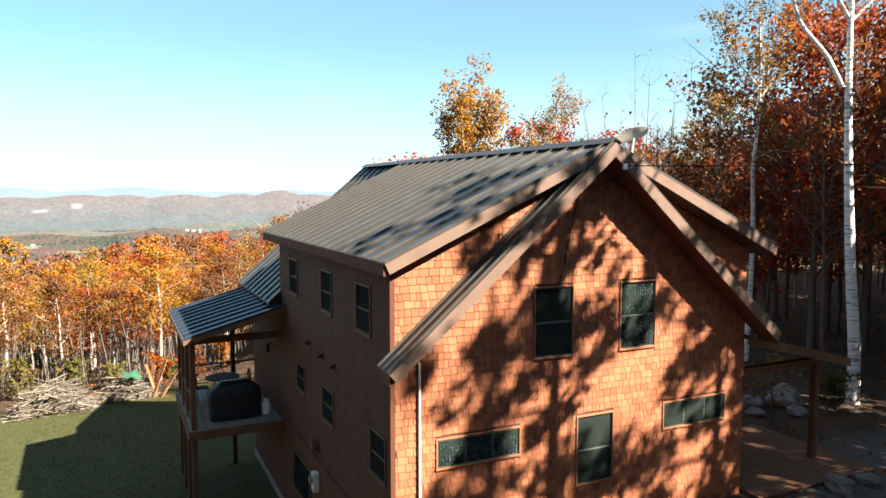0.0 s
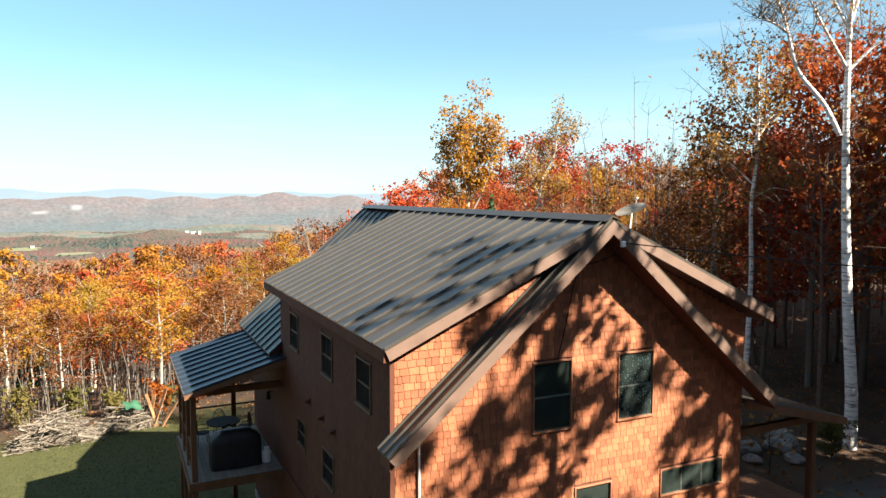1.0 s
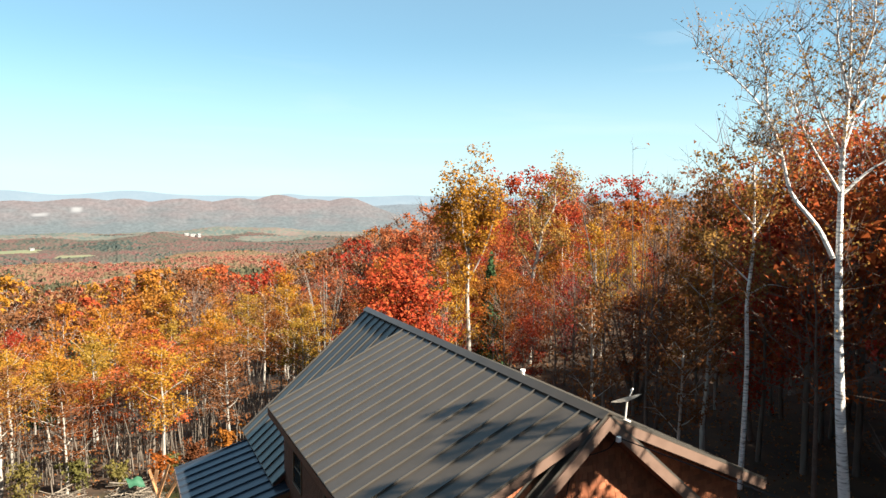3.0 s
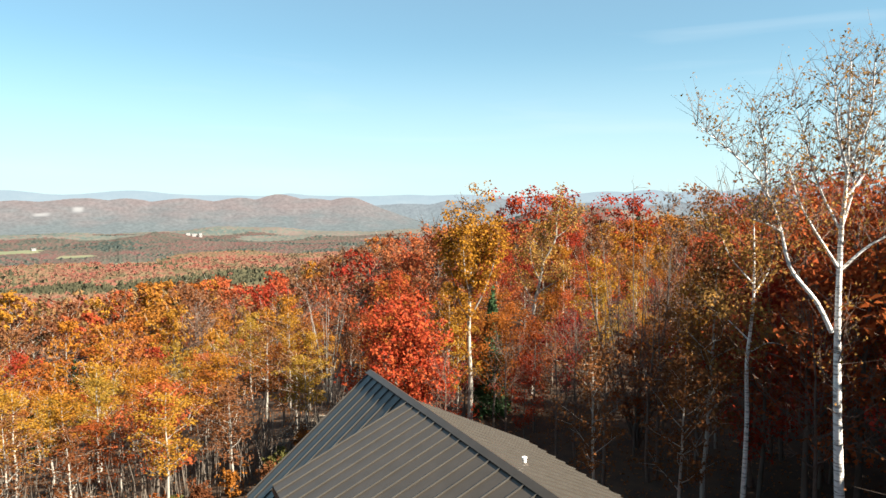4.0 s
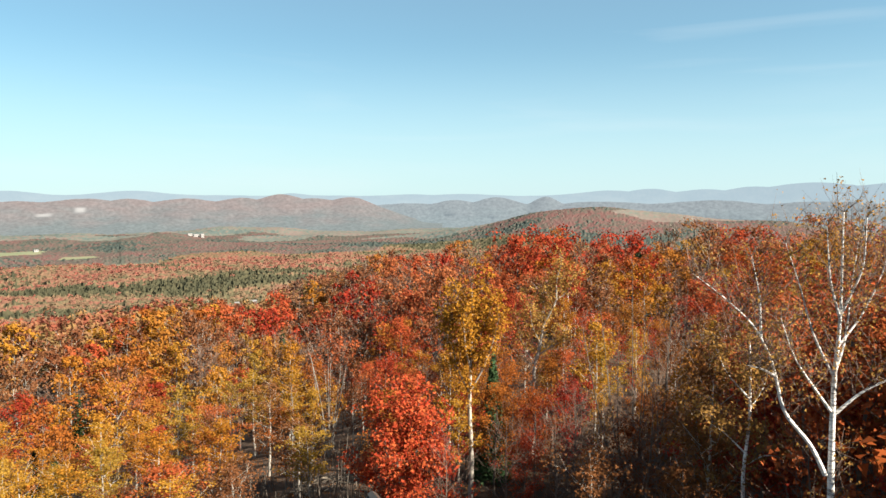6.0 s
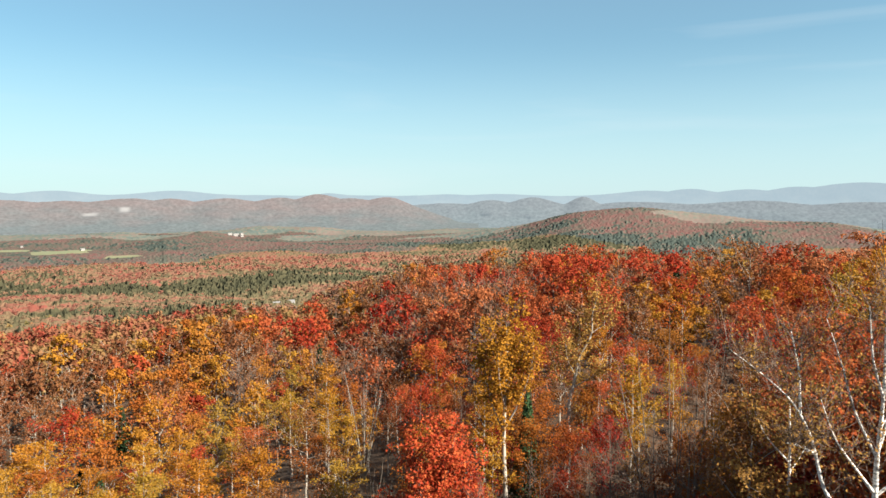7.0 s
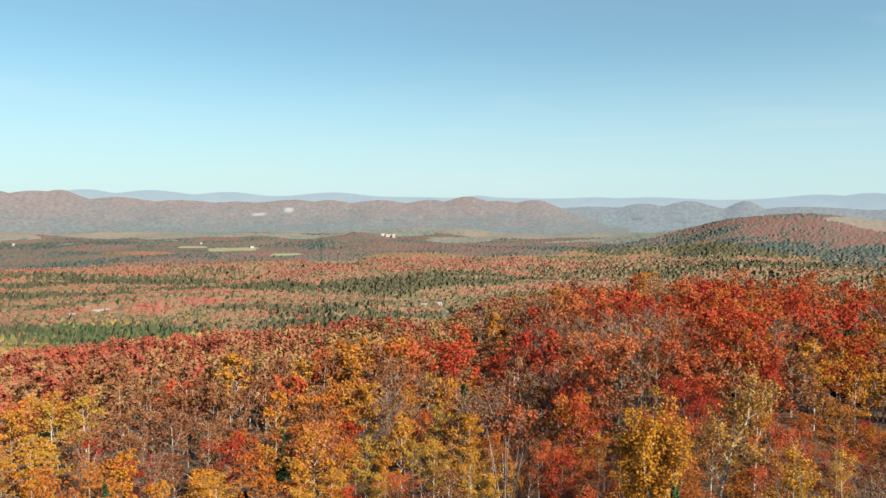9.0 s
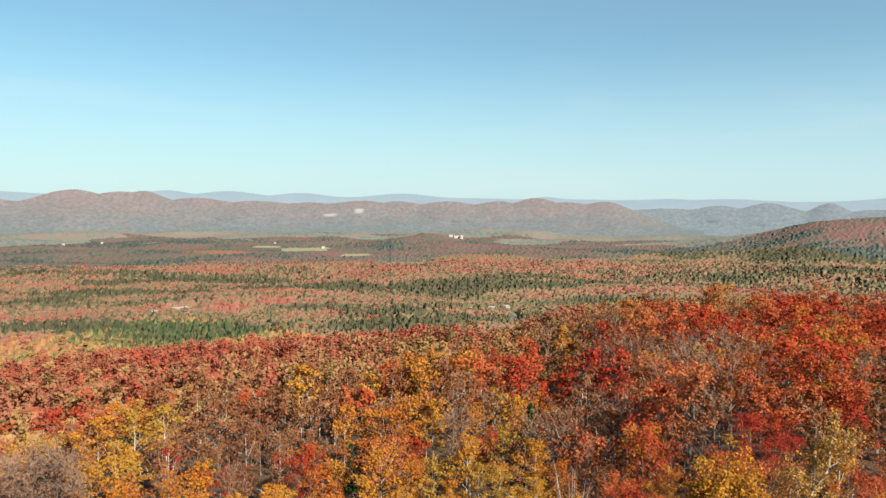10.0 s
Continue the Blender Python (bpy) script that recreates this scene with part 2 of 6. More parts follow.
def patchy(x, y, seed):
    """Smooth value noise on a unit lattice, between 0 and 1."""
    x, y = np.asarray(x, float), np.asarray(y, float)
    i, j = np.floor(x), np.floor(y)
    u, v = x - i, y - j
    u, v = u * u * (3 - 2 * u), v * v * (3 - 2 * v)

    def at(a, b):
        return chance(a, b, seed)
    return (at(i, j) * (1 - u) + at(i + 1, j) * u) * (1 - v) + (at(i, j + 1) * (1 - u) + at(i + 1, j + 1) * u) * v


def chance(a, b, seed):
    """A number between 0 and 1 for each lattice place."""
    k = np.asarray(a).astype(np.int64) + int(seed) * 7919
    for more in (0, np.asarray(b).astype(np.int64) * 40503):
        k = (k + more) & 0xFFFFFFFF
        k = ((k ^ (k >> 16)) * 0x2C1B3C6D) & 0xFFFFFFFF
        k = ((k ^ (k >> 12)) * 0x297A2D39) & 0xFFFFFFFF
        k = k ^ (k >> 15)
    return (k & 0xFFFFFF) / 0xFFFFFF


def brow(way):
    """How far off, on each bearing, the hilltop woods reach before the slope breaks off."""
    return np.interp(way, (-45, -30, -18, -8, 2, 12, 22, 30, 75), (126, 128, 135, 140, 150, 172, 215, 250, 255))


def ground(x, y):
    x, y = np.asarray(x, float), np.asarray(y, float)
    d = np.hypot(x - EYE_X, y - EYE_Y)
    way = np.degrees(np.arctan2(x - EYE_X, y - EYE_Y))
    z = -2.3 + 2.6 * step(-1.5, 9.0, x + 0.25 * np.clip(-y, 0, 10)) - 0.6 * step(12, 26, y)
    z = z - 18 * step(20, 130, y) + 9 * step(0, 25, x - 0.12 * y - 8) * step(20, 70, y) * step(900, 400, d)
    z = z + 0.25 * wave(x, y, 9, 1) * step(25, 60, d)
    z = z + 6 * step(75, 130, y) * step(420, 250, d) * step(14, 0, way) * step(-80, -60, way)      # the low rise before the slope breaks off
    lip = np.where(np.abs(way) < 80, brow(way), 215) - 12
    fall = step(lip, 750, d) * 120 + step(600, 1900, d) * 32
    z = z - fall
    z = z + wave(x, y, 160, 2) * 11 * step(500, 1200, d)
    front = np.where(d < 3050, 640, 420)
    z = z + 122 * np.exp(-(np.abs(way - 36) / np.where(way < 36, 8.5, 11)) ** 2.2 - ((d - 3050) / front) ** 2) + 62 * np.exp(-((way - 52) / 9.0) ** 2 - ((d - 2900) / front) ** 2)
    z = z + 14 * (patchy(x / 260, y / 260, 4) - 0.5) * step(1900, 2500, d) + 34 * (patchy(x / 520, y / 420, 14) - 0.55) * step(3000, 3700, d)
    z = z + 26 * np.exp(-((way - 3.5) / 2.2) ** 2 - ((d - 3250) / 200) ** 2)
    return z


def sheet():
    radii = np.concatenate([np.linspace(0, 60, 60), np.geomspace(61.5, 3900, 130)])
    ways = np.radians(np.concatenate([np.linspace(-180, -45, 46)[:-1], np.linspace(-45, 75, 220)[:-1], np.linspace(75, 180, 36)[:-1]]))
    r, w = np.meshgrid(radii, ways, indexing="ij")
    x, y = EYE_X + r * np.sin(w), EYE_Y + r * np.cos(w)
    verts = np.stack([x, y, ground(x, y)], -1).reshape(-1, 3)
    n, m = len(radii), len(ways)
    i, j = np.meshgrid(np.arange(n - 1), np.arange(m), indexing="ij")
    k = (j + 1) % m
    faces = np.stack([i * m + j, i * m + k, (i + 1) * m + k, (i + 1) * m + j], -1).reshape(-1, 4)
    return verts, faces


def ground_mat():
    m = mat("leaf_strewn_ground", [(0.026, 0.016, 0.010), (0.045, 0.026, 0.014), (0.065, 0.036, 0.018)], 0.95, 0.6, bump=0.6, bump_scale=6)
    n, l = m.node_tree.nodes, m.node_tree.links
    b = n["Principled BSDF"]
    litter = b.inputs["Base Color"].links[0].from_socket
    grass = n.new("ShaderNodeValToRGB")
    grass.color_ramp.elements[0].color, grass.color_ramp.elements[1].color = (0.026, 0.032, 0.008, 1), (0.066, 0.066, 0.017, 1)
    gravel = n.new("ShaderNodeValToRGB")
    gravel.color_ramp.elements[0].color, gravel.color_ramp.elements[1].color = (0.05, 0.042, 0.036, 1), (0.10, 0.09, 0.08, 1)
    for ramp, size in ((grass, 2.5), (gravel, 14)):
        t = n.new("ShaderNodeTexNoise")
        t.inputs["Scale"].default_value, t.inputs["Detail"].default_value = size, 8
        l.new(n["Texture Coordinate"].outputs["Object"], t.inputs["Vector"])
        l.new(t.outputs["Fac"], ramp.inputs["Fac"])
    field, woods = n.new("ShaderNodeValToRGB"), n.new("ShaderNodeValToRGB")
    field.color_ramp.elements[0].color, field.color_ramp.elements[1].color = (0.10, 0.125, 0.06, 1), (0.15, 0.15, 0.085, 1)
    woods.color_ramp.elements[0].color, woods.color_ramp.elements[1].color = (0.08, 0.08, 0.05, 1), (0.16, 0.098, 0.066, 1)
    woods.color_ramp.elements[0].position, woods.color_ramp.elements[1].position = 0.4, 0.6
    for ramp, size in ((field, 0.01), (woods, 0.02)):
        t = n.new("ShaderNodeTexNoise")
        t.inputs["Scale"].default_value, t.inputs["Detail"].default_value = size, 9
        l.new(n["Texture Coordinate"].outputs["Object"], t.inputs["Vector"])
        l.new(t.outputs["Fac"], ramp.inputs["Fac"])
    out = litter
    for ramp, name in ((woods, "far_woods"), (field, "field"), (grass, "lawn"), (gravel, "gravel")):
        mask, mix = n.new("ShaderNodeAttribute"), n.new("ShaderNodeMix")
        mask.attribute_name = name
        mix.data_type = "RGBA"
        l.new(mask.outputs["Fac"], mix.inputs["Factor"])
        l.new(out, mix.inputs["A"])
        l.new(ramp.outputs["Color"], mix.inputs["B"])
        out = mix.outputs["Result"]
    l.new(out, b.inputs["Base Color"])
    return m


def mask(ob, name, values):
    ob.data.attributes.new(name, "FLOAT", "POINT").data.foreach_set("value", np.asarray(values, np.float32))


gv, gf = sheet()
land = tagged(raw("ground", gv, gf, ground_mat(), smooth=True), "hillside of grass, gravel and fallen leaves running down into a wooded valley", "ground", kind="structure")
edge = wave(gv[:, 0], gv[:, 1], 3, 5)
mask(land, "lawn", step(3, 0, gv[:, 0]) * step(-3, 2, gv[:, 1]) * step(30 + edge * 1.5, 27 + edge * 1.5, gv[:, 1]) * step(-26, -20, gv[:, 0]))
far_d, far_way = np.hypot(gv[:, 0] - EYE_X, gv[:, 1] - EYE_Y), np.degrees(np.arctan2(gv[:, 0] - EYE_X, gv[:, 1] - EYE_Y))
FIELDS = ((-6.5, 2.7, 2600, 190), (-9.6, 1.6, 2760, 110), (-2.5, 1.8, 2350, 60), (1.5, 2.2, 2120, 45), (-16, 1.2, 1150, 30), (20.5, 0.9, 1250, 40), (23.5, 0.7, 1300, 30), (10.4, 0.5, 1075, 75))
mask(land, "far_woods", step(180, 300, far_d))
mask(land, "field", np.max([np.exp(-((far_way - w) / dw) ** 4 - ((far_d - r) / dr) ** 4) for w, dw, r, dr in FIELDS], axis=0))
mask(land, "gravel", step(9, 11, gv[:, 0]) * step(22, 18, gv[:, 0] + edge) * step(2.5, 0.5, gv[:, 1] + edge) + step(-2, -5, gv[:, 1]) * step(-22, -18, gv[:, 1] + edge) * step(-16, -12, gv[:, 0]) * step(26, 22, gv[:, 0] + edge))

# ---- far ranges, miles off behind the valley ----


def range_of_hills(name, dist, humps, base, z0, colours, label, size, glow, span=(-45, 80), scars=(), deep=420, albedo=0.07, ends=(90, 91)):
    """A range across the valley: spurs and hollows up to a crest of rounded humps. Its haze is painted into colour and
    glow.
    """
    ways, rises = np.linspace(span[0], span[1], 620), np.linspace(0, 1, 26)
    top = np.full_like(ways, base)
    for at, wide, high in humps:
        top = np.maximum(top, base + high * np.exp(-((ways - at) / wide) ** 2))
    top = top + size * (3 * patchy(ways / 2.6, ways * 0, dist) + 1.2 * patchy(ways / 0.7, ways * 0, dist + 1) + 0.6 * patchy(ways / 0.15, ways * 0, dist + 2) - 2.4)
    top = top + (z0 - top) * 0.75 * step(ends[0], ends[1], ways)
    w, f = np.meshgrid(ways, rises)
    spur = patchy(w / 3.2 + f * 0.8, f * 3.2, dist + 3) + 0.5 * patchy(w / 1.3 - f, f * 8, dist + 4) + 0.15 * patchy(w / 0.4, f * 20, dist + 5)
    d, a = dist - deep * (1 - f) + (spur - 0.8) * deep * 0.22 * np.sin(np.pi * f), np.radians(w)
    z = z0 + (top[None, :] - z0) * f ** 1.25 + (spur - 0.85) * 9 * size / 3 * np.sin(np.pi * f)
    m = len(ways)
    i, j = np.meshgrid(np.arange(len(rises) - 1), np.arange(m - 1), indexing="ij")
    faces = np.stack([i * m + j, i * m + j + 1, (i + 1) * m + j + 1, (i + 1) * m + j], -1).reshape(-1, 4)
    material = bpy.data.materials.new(name + "_haze_paint")
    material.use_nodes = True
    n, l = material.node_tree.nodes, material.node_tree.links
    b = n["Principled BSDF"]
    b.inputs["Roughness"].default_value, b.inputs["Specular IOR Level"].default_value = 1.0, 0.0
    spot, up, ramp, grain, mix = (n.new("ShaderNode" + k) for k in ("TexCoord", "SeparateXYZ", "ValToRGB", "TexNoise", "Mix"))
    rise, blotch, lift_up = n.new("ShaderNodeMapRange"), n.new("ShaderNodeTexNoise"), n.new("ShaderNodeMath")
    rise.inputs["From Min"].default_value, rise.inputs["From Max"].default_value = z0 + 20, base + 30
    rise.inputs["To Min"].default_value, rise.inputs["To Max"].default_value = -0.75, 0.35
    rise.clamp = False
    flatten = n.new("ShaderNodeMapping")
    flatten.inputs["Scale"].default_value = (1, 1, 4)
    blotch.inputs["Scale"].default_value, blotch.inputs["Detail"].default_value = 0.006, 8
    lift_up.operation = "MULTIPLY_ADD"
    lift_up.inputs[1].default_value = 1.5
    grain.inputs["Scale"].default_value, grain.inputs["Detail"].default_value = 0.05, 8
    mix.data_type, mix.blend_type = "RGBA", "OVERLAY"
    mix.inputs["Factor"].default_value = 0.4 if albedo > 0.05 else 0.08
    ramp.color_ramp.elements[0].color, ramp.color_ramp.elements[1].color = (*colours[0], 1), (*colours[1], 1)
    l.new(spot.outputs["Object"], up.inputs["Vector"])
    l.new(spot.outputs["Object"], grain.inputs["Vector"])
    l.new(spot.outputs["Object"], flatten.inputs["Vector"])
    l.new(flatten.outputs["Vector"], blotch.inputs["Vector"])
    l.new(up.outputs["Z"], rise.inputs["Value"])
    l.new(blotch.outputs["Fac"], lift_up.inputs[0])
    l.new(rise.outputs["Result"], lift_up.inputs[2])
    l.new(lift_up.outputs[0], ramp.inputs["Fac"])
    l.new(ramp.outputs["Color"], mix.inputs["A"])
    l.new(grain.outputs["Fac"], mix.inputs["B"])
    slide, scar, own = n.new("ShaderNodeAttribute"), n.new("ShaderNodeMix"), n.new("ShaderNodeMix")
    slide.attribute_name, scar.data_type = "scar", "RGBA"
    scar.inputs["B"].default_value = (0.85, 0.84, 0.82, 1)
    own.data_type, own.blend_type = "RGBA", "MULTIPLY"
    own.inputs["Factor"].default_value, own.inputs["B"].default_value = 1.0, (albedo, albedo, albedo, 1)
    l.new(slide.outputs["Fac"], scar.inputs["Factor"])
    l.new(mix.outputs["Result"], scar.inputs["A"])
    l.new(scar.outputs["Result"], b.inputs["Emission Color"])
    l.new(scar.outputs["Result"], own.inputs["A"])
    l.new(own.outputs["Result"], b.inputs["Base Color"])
    # the hills give off their own colour, as painted haze
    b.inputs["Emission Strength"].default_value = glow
    ob = raw(name, np.stack([EYE_X + d * np.sin(a), EYE_Y + d * np.cos(a), z], -1).reshape(-1, 3), faces, material, smooth=True)
    bare = sum(np.exp(-(np.abs(w - at - 0.5 * (f - row)) / wide) ** 4 - ((f - row) / tall) ** 4) for at, wide, row, tall in scars) if scars else w * 0      # bare rock slides
    mask(ob, "scar", np.ravel(bare))
    return tagged(ob, label, "hills", kind="structure")


# bluish tints and glow of all three ranges are painted haze
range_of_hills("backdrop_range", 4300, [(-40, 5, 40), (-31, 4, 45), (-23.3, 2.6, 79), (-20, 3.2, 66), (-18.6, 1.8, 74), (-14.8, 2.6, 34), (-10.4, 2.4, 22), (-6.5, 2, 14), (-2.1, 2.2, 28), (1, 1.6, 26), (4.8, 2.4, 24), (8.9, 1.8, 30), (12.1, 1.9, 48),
               (14.5, 2, 26), (17.5, 1.6, 32)], -31, -185, [(0.37, 0.425, 0.43), (0.50, 0.43, 0.42)], "wooded hills in autumn colour across the valley, haze painted into colour and glow", 2.2, 0.16, (-45, 25), ((-2.3, 0.36, 0.72, 0.07), (-4.6, 0.5, 0.66, 0.03)), ends=(18, 24.5))

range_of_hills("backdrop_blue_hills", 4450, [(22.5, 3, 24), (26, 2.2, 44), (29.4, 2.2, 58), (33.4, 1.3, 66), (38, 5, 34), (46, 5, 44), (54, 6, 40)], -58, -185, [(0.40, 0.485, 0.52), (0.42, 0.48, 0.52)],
               "wooded hills beyond the valley, blue-grey haze painted into colour and glow", 2, 0.178, (14, 80), deep=300, albedo=0.06)
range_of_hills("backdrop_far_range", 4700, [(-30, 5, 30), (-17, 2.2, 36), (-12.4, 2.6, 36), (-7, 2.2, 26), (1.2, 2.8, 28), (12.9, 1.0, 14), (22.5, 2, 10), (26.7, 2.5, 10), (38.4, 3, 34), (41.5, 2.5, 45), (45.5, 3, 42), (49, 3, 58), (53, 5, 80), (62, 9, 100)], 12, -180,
               [(0.62, 0.75, 0.80), (0.52, 0.66, 0.74)], "mountains far off, pale blue haze painted into colour and glow", 1.2, 0.225, deep=90, albedo=0.03)

# ---- the house ----
WIDE, LONG, RIDGE_X, RIDGE_Z = 9.2, 14.2, 4.66, 8.77
STEEP, FLAT = 0.864, 0.46           # slopes of the main roof and of the long shed dormers
EAVE_L, EAVE_R = -0.3, 9.62
FRONT_STEEP, FRONT_FLAT, DORMER_END, BACK = -0.62, -0.5, 10.5, 14.95
FLOOR_Z = 0.85
house = thing("house", (0, 0, 0), "three-storey house with red-stained cedar shingles and a bronze standing-seam metal roof", "house")


def wall_mesh(axis, face, thick, u0, u1, z0, top, holes, breaks=()):
    """A wall with openings: strips between the sides of the holes, each cut where a hole lies. top(u) is its upper edge."""
    bm = bmesh.new()
    cuts = sorted({u0, u1, *breaks, *(h[0] for h in holes), *(h[1] for h in holes)})
    levels = sorted({z0, *(h[2] for h in holes), *(h[3] for h in holes)})
    for a, b in zip(cuts, cuts[1:]):
        for lo, hi in zip(levels, levels[1:] + [None]):
            mid, ta, tb = (a + b) / 2, min(hi or 99, top(a + 1e-4)), min(hi or 99, top(b - 1e-4))
            if min(ta, tb) > lo + 0.01 and not any(h[0] < mid < h[1] and h[2] <= lo and hi and hi <= h[3] for h in holes):
                prism([(a, lo), (b, lo), (b, tb), (a, ta)], axis, face, face + thick, bm)
    bmesh.ops.remove_doubles(bm, verts=bm.verts, dist=0.002)
    seen = {}
    bm.verts.index_update()
    for f in bm.faces:
        seen.setdefault(frozenset(v.index for v in f.verts), []).append(f)
    bmesh.ops.delete(bm, geom=[f for twins in seen.values() if len(twins) > 1 for f in twins], context="FACES_ONLY")
    bmesh.ops.recalc_face_normals(bm, faces=bm.faces)
    return bm


def window(axis, face, u0, u1, z0, z1, panes, rail, label):
    """A window in its opening: trim, sash, sill and panes. axis y: in the gable wall; axis x: in the long wall."""
    def bar(a, b, lo, hi, d0, d1, bm=None, bevel=0.006):
        return box(a, b, face + d0, face + d1, lo, hi, bevel, bm) if axis == "y" else box(face + d0, face + d1, a, b, lo, hi, bevel, bm)
    wood, rail_m, screen, t = (M_CASING, M_RAIL, M_MESH, 0.035) if axis == "y" else (M_SASH, M_SASH, M_SCREEN, 0.045)
    frame_bm = bar(u0, u1, z1 - t, z1, -0.05, 0.06)
    bar(u0, u0 + t, z0, z1 - t, -0.05, 0.06, frame_bm)
    bar(u1 - t, u1, z0, z1 - t, -0.05, 0.06, frame_bm)
    win = part("window", frame_bm, wood, house, label)
    part("sill", bar(u0 - 0.01, u1 + 0.01, z0 - 0.01, z0 + t, -0.065, 0.06), wood, win)
    step_u = (u1 - u0 - 2 * t) / panes
    for k in range(panes):
        a, b = u0 + t + k * step_u, u0 + t + (k + 1) * step_u
        for lo, hi, d in ([(z0 + t, (z0 + z1) / 2, 0.0), ((z0 + z1) / 2 - 0.02, z1 - t, 0.03)] if rail else [(z0 + t, z1 - t, 0.0)]):
            sash_bm = bar(a, a + 0.03, lo, hi, d - 0.02, d + 0.02)
            bar(b - 0.03, b, lo, hi, d - 0.02, d + 0.02, sash_bm)
            bar(a + 0.03, b - 0.03, lo, lo + 0.035, d - 0.02, d + 0.02, sash_bm)
            bar(a + 0.03, b - 0.03, hi - 0.035, hi, d - 0.02, d + 0.02, sash_bm)
            part("sash", sash_bm, rail_m, win)
            part("fly_screen", bar(a + 0.025, b - 0.025, lo + 0.03, hi - 0.03, d - 0.03, d - 0.026, None, 0), screen, win)
            pane = part("pane", bar(a + 0.025, b - 0.025, lo + 0.03, hi - 0.03, d - 0.004, d + 0.004, None, 0), M_GLASS, win)
            pane.visible_shadow = False
            if "lace" in label:
                lace(win, a + 0.05, b - 0.05, lo + 0.06, hi - 0.06, face + d - 0.045)


def lace(win, u0, u1, z0, z1, y):
    """Small pale blue flecks in rows, set in front of a pane and its screen."""
    r = np.random.default_rng(int(u0 * 100))
    pieces = []
    for u in np.arange(u0, u1, 0.07):
        for z in np.arange(z0, z1, 0.055):
            if r.uniform() < 0.5:
                w, h, c = r.uniform(0.007, 0.018), r.uniform(0.007, 0.02), np.array([u + r.normal(0, 0.012), y, z + r.normal(0, 0.01)])
                v = np.array([(-w, 0, 0), (0, 0, -h), (w, 0, 0.01), (0, 0, h), (-w, 0.01, 0), (0, 0.01, -h), (w, 0.01, 0.01), (0, 0.01, h)]) + c
                pieces.append((v, np.array([(0, 1, 2, 3), (7, 6, 5, 4), (0, 4, 5, 1), (1, 5, 6, 2), (2, 6, 7, 3), (3, 7, 4, 0)])))
    verts, faces, at = [], [], 0
    for v, f in pieces:
        verts.append(v)
        faces.append(f + at)
        at += len(v)
    tagged(raw("curtain", np.concatenate(verts), np.concatenate(faces), M_FLECKS, win), kind="stuff")


def gable_top(u):
    return RIDGE_Z - 0.27 - FLAT * abs(u - RIDGE_X)


def long_top(u):
    return gable_top(0.0) - 0.02 if u < 9.5 else RIDGE_Z - 0.32 - STEEP * RIDGE_X


GABLE_HOLES = [(3.13, 4.12, 4.29, 5.80, 1, 1, "double-hung window with thin cedar casing and green-black screen"), (5.34, 6.36, 4.27, 5.80, 1, 1, "double-hung window with cedar casing and pale lace behind"),
               (0.91, 2.83, 2.32, 2.94, 3, 0, "low row of three panes with pale lace behind"), (4.23, 5.23, 1.39, 2.94, 1, 1, "double-hung window with brown sash"),
               (6.63, 8.59, 2.29, 2.94, 3, 0, "low row of three small brown-framed panes")]
SIDE_HOLES = [(1.03, 1.99, 4.82, 5.87, 1, 1), (3.77, 4.73, 4.82, 5.87, 1, 1), (7.15, 8.15, 4.82, 5.87, 1, 1), (0.22, 1.16, 2.05, 3.0, 1, 1), (3.75, 4.74, 2.1, 2.97, 1, 1),
              (6.45, 7.38, 2.2, 2.97, 1, 1), (6.1, 8.05, -0.95, 0.22, 2, 0)]
gable = part("gable_wall", wall_mesh("y", 0.0, 0.2, 0, WIDE, -2.6, gable_top, [h[:4] for h in GABLE_HOLES], (RIDGE_X,)), M_SOFFIT, house, "red cedar-shingled gable wall")
side = part("side_wall", wall_mesh("x", 0.0, 0.2, 0.2, LONG, -1.95, long_top, [h[:4] for h in SIDE_HOLES], (9.5,)), M_SIDING, house, "shingled side wall, its shade darkened into the colour")
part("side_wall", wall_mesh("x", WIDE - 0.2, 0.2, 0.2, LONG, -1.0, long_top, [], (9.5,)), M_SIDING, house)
part("back_wall", wall_mesh("y", LONG, 0.2, 0, WIDE, -2.6, lambda u: RIDGE_Z - 0.3 - STEEP * abs(u - RIDGE_X), [], (RIDGE_X,)), M_SIDING, house)
for z in (FLOOR_Z - 0.25, FLOOR_Z + 2.6):
    part("storey_floor", box(0.2, WIDE - 0.2, 0.2, LONG, z, z + 0.2), M_TIMBER, house)
part("foundation", box(-0.04, 0.2, 0.2, LONG + 0.2, -2.9, -1.95), M_CONCRETE, house, "grey concrete foundation")
part("belt_trim", box(-0.05, -0.002, 0.0, 9.4, FLOOR_Z - 0.14, FLOOR_Z - 0.02, 0.005), M_SIDING, house)
part("corner_board", box(-0.035, 0.06, -0.045, -0.001, -2.6, gable_top(0) - 0.02), M_SIDING, house)
for h in GABLE_HOLES:
    window("y", 0.0, *h)
for h in SIDE_HOLES:
    window("x", 0.0, *h, "brown-framed window in the shaded wall")


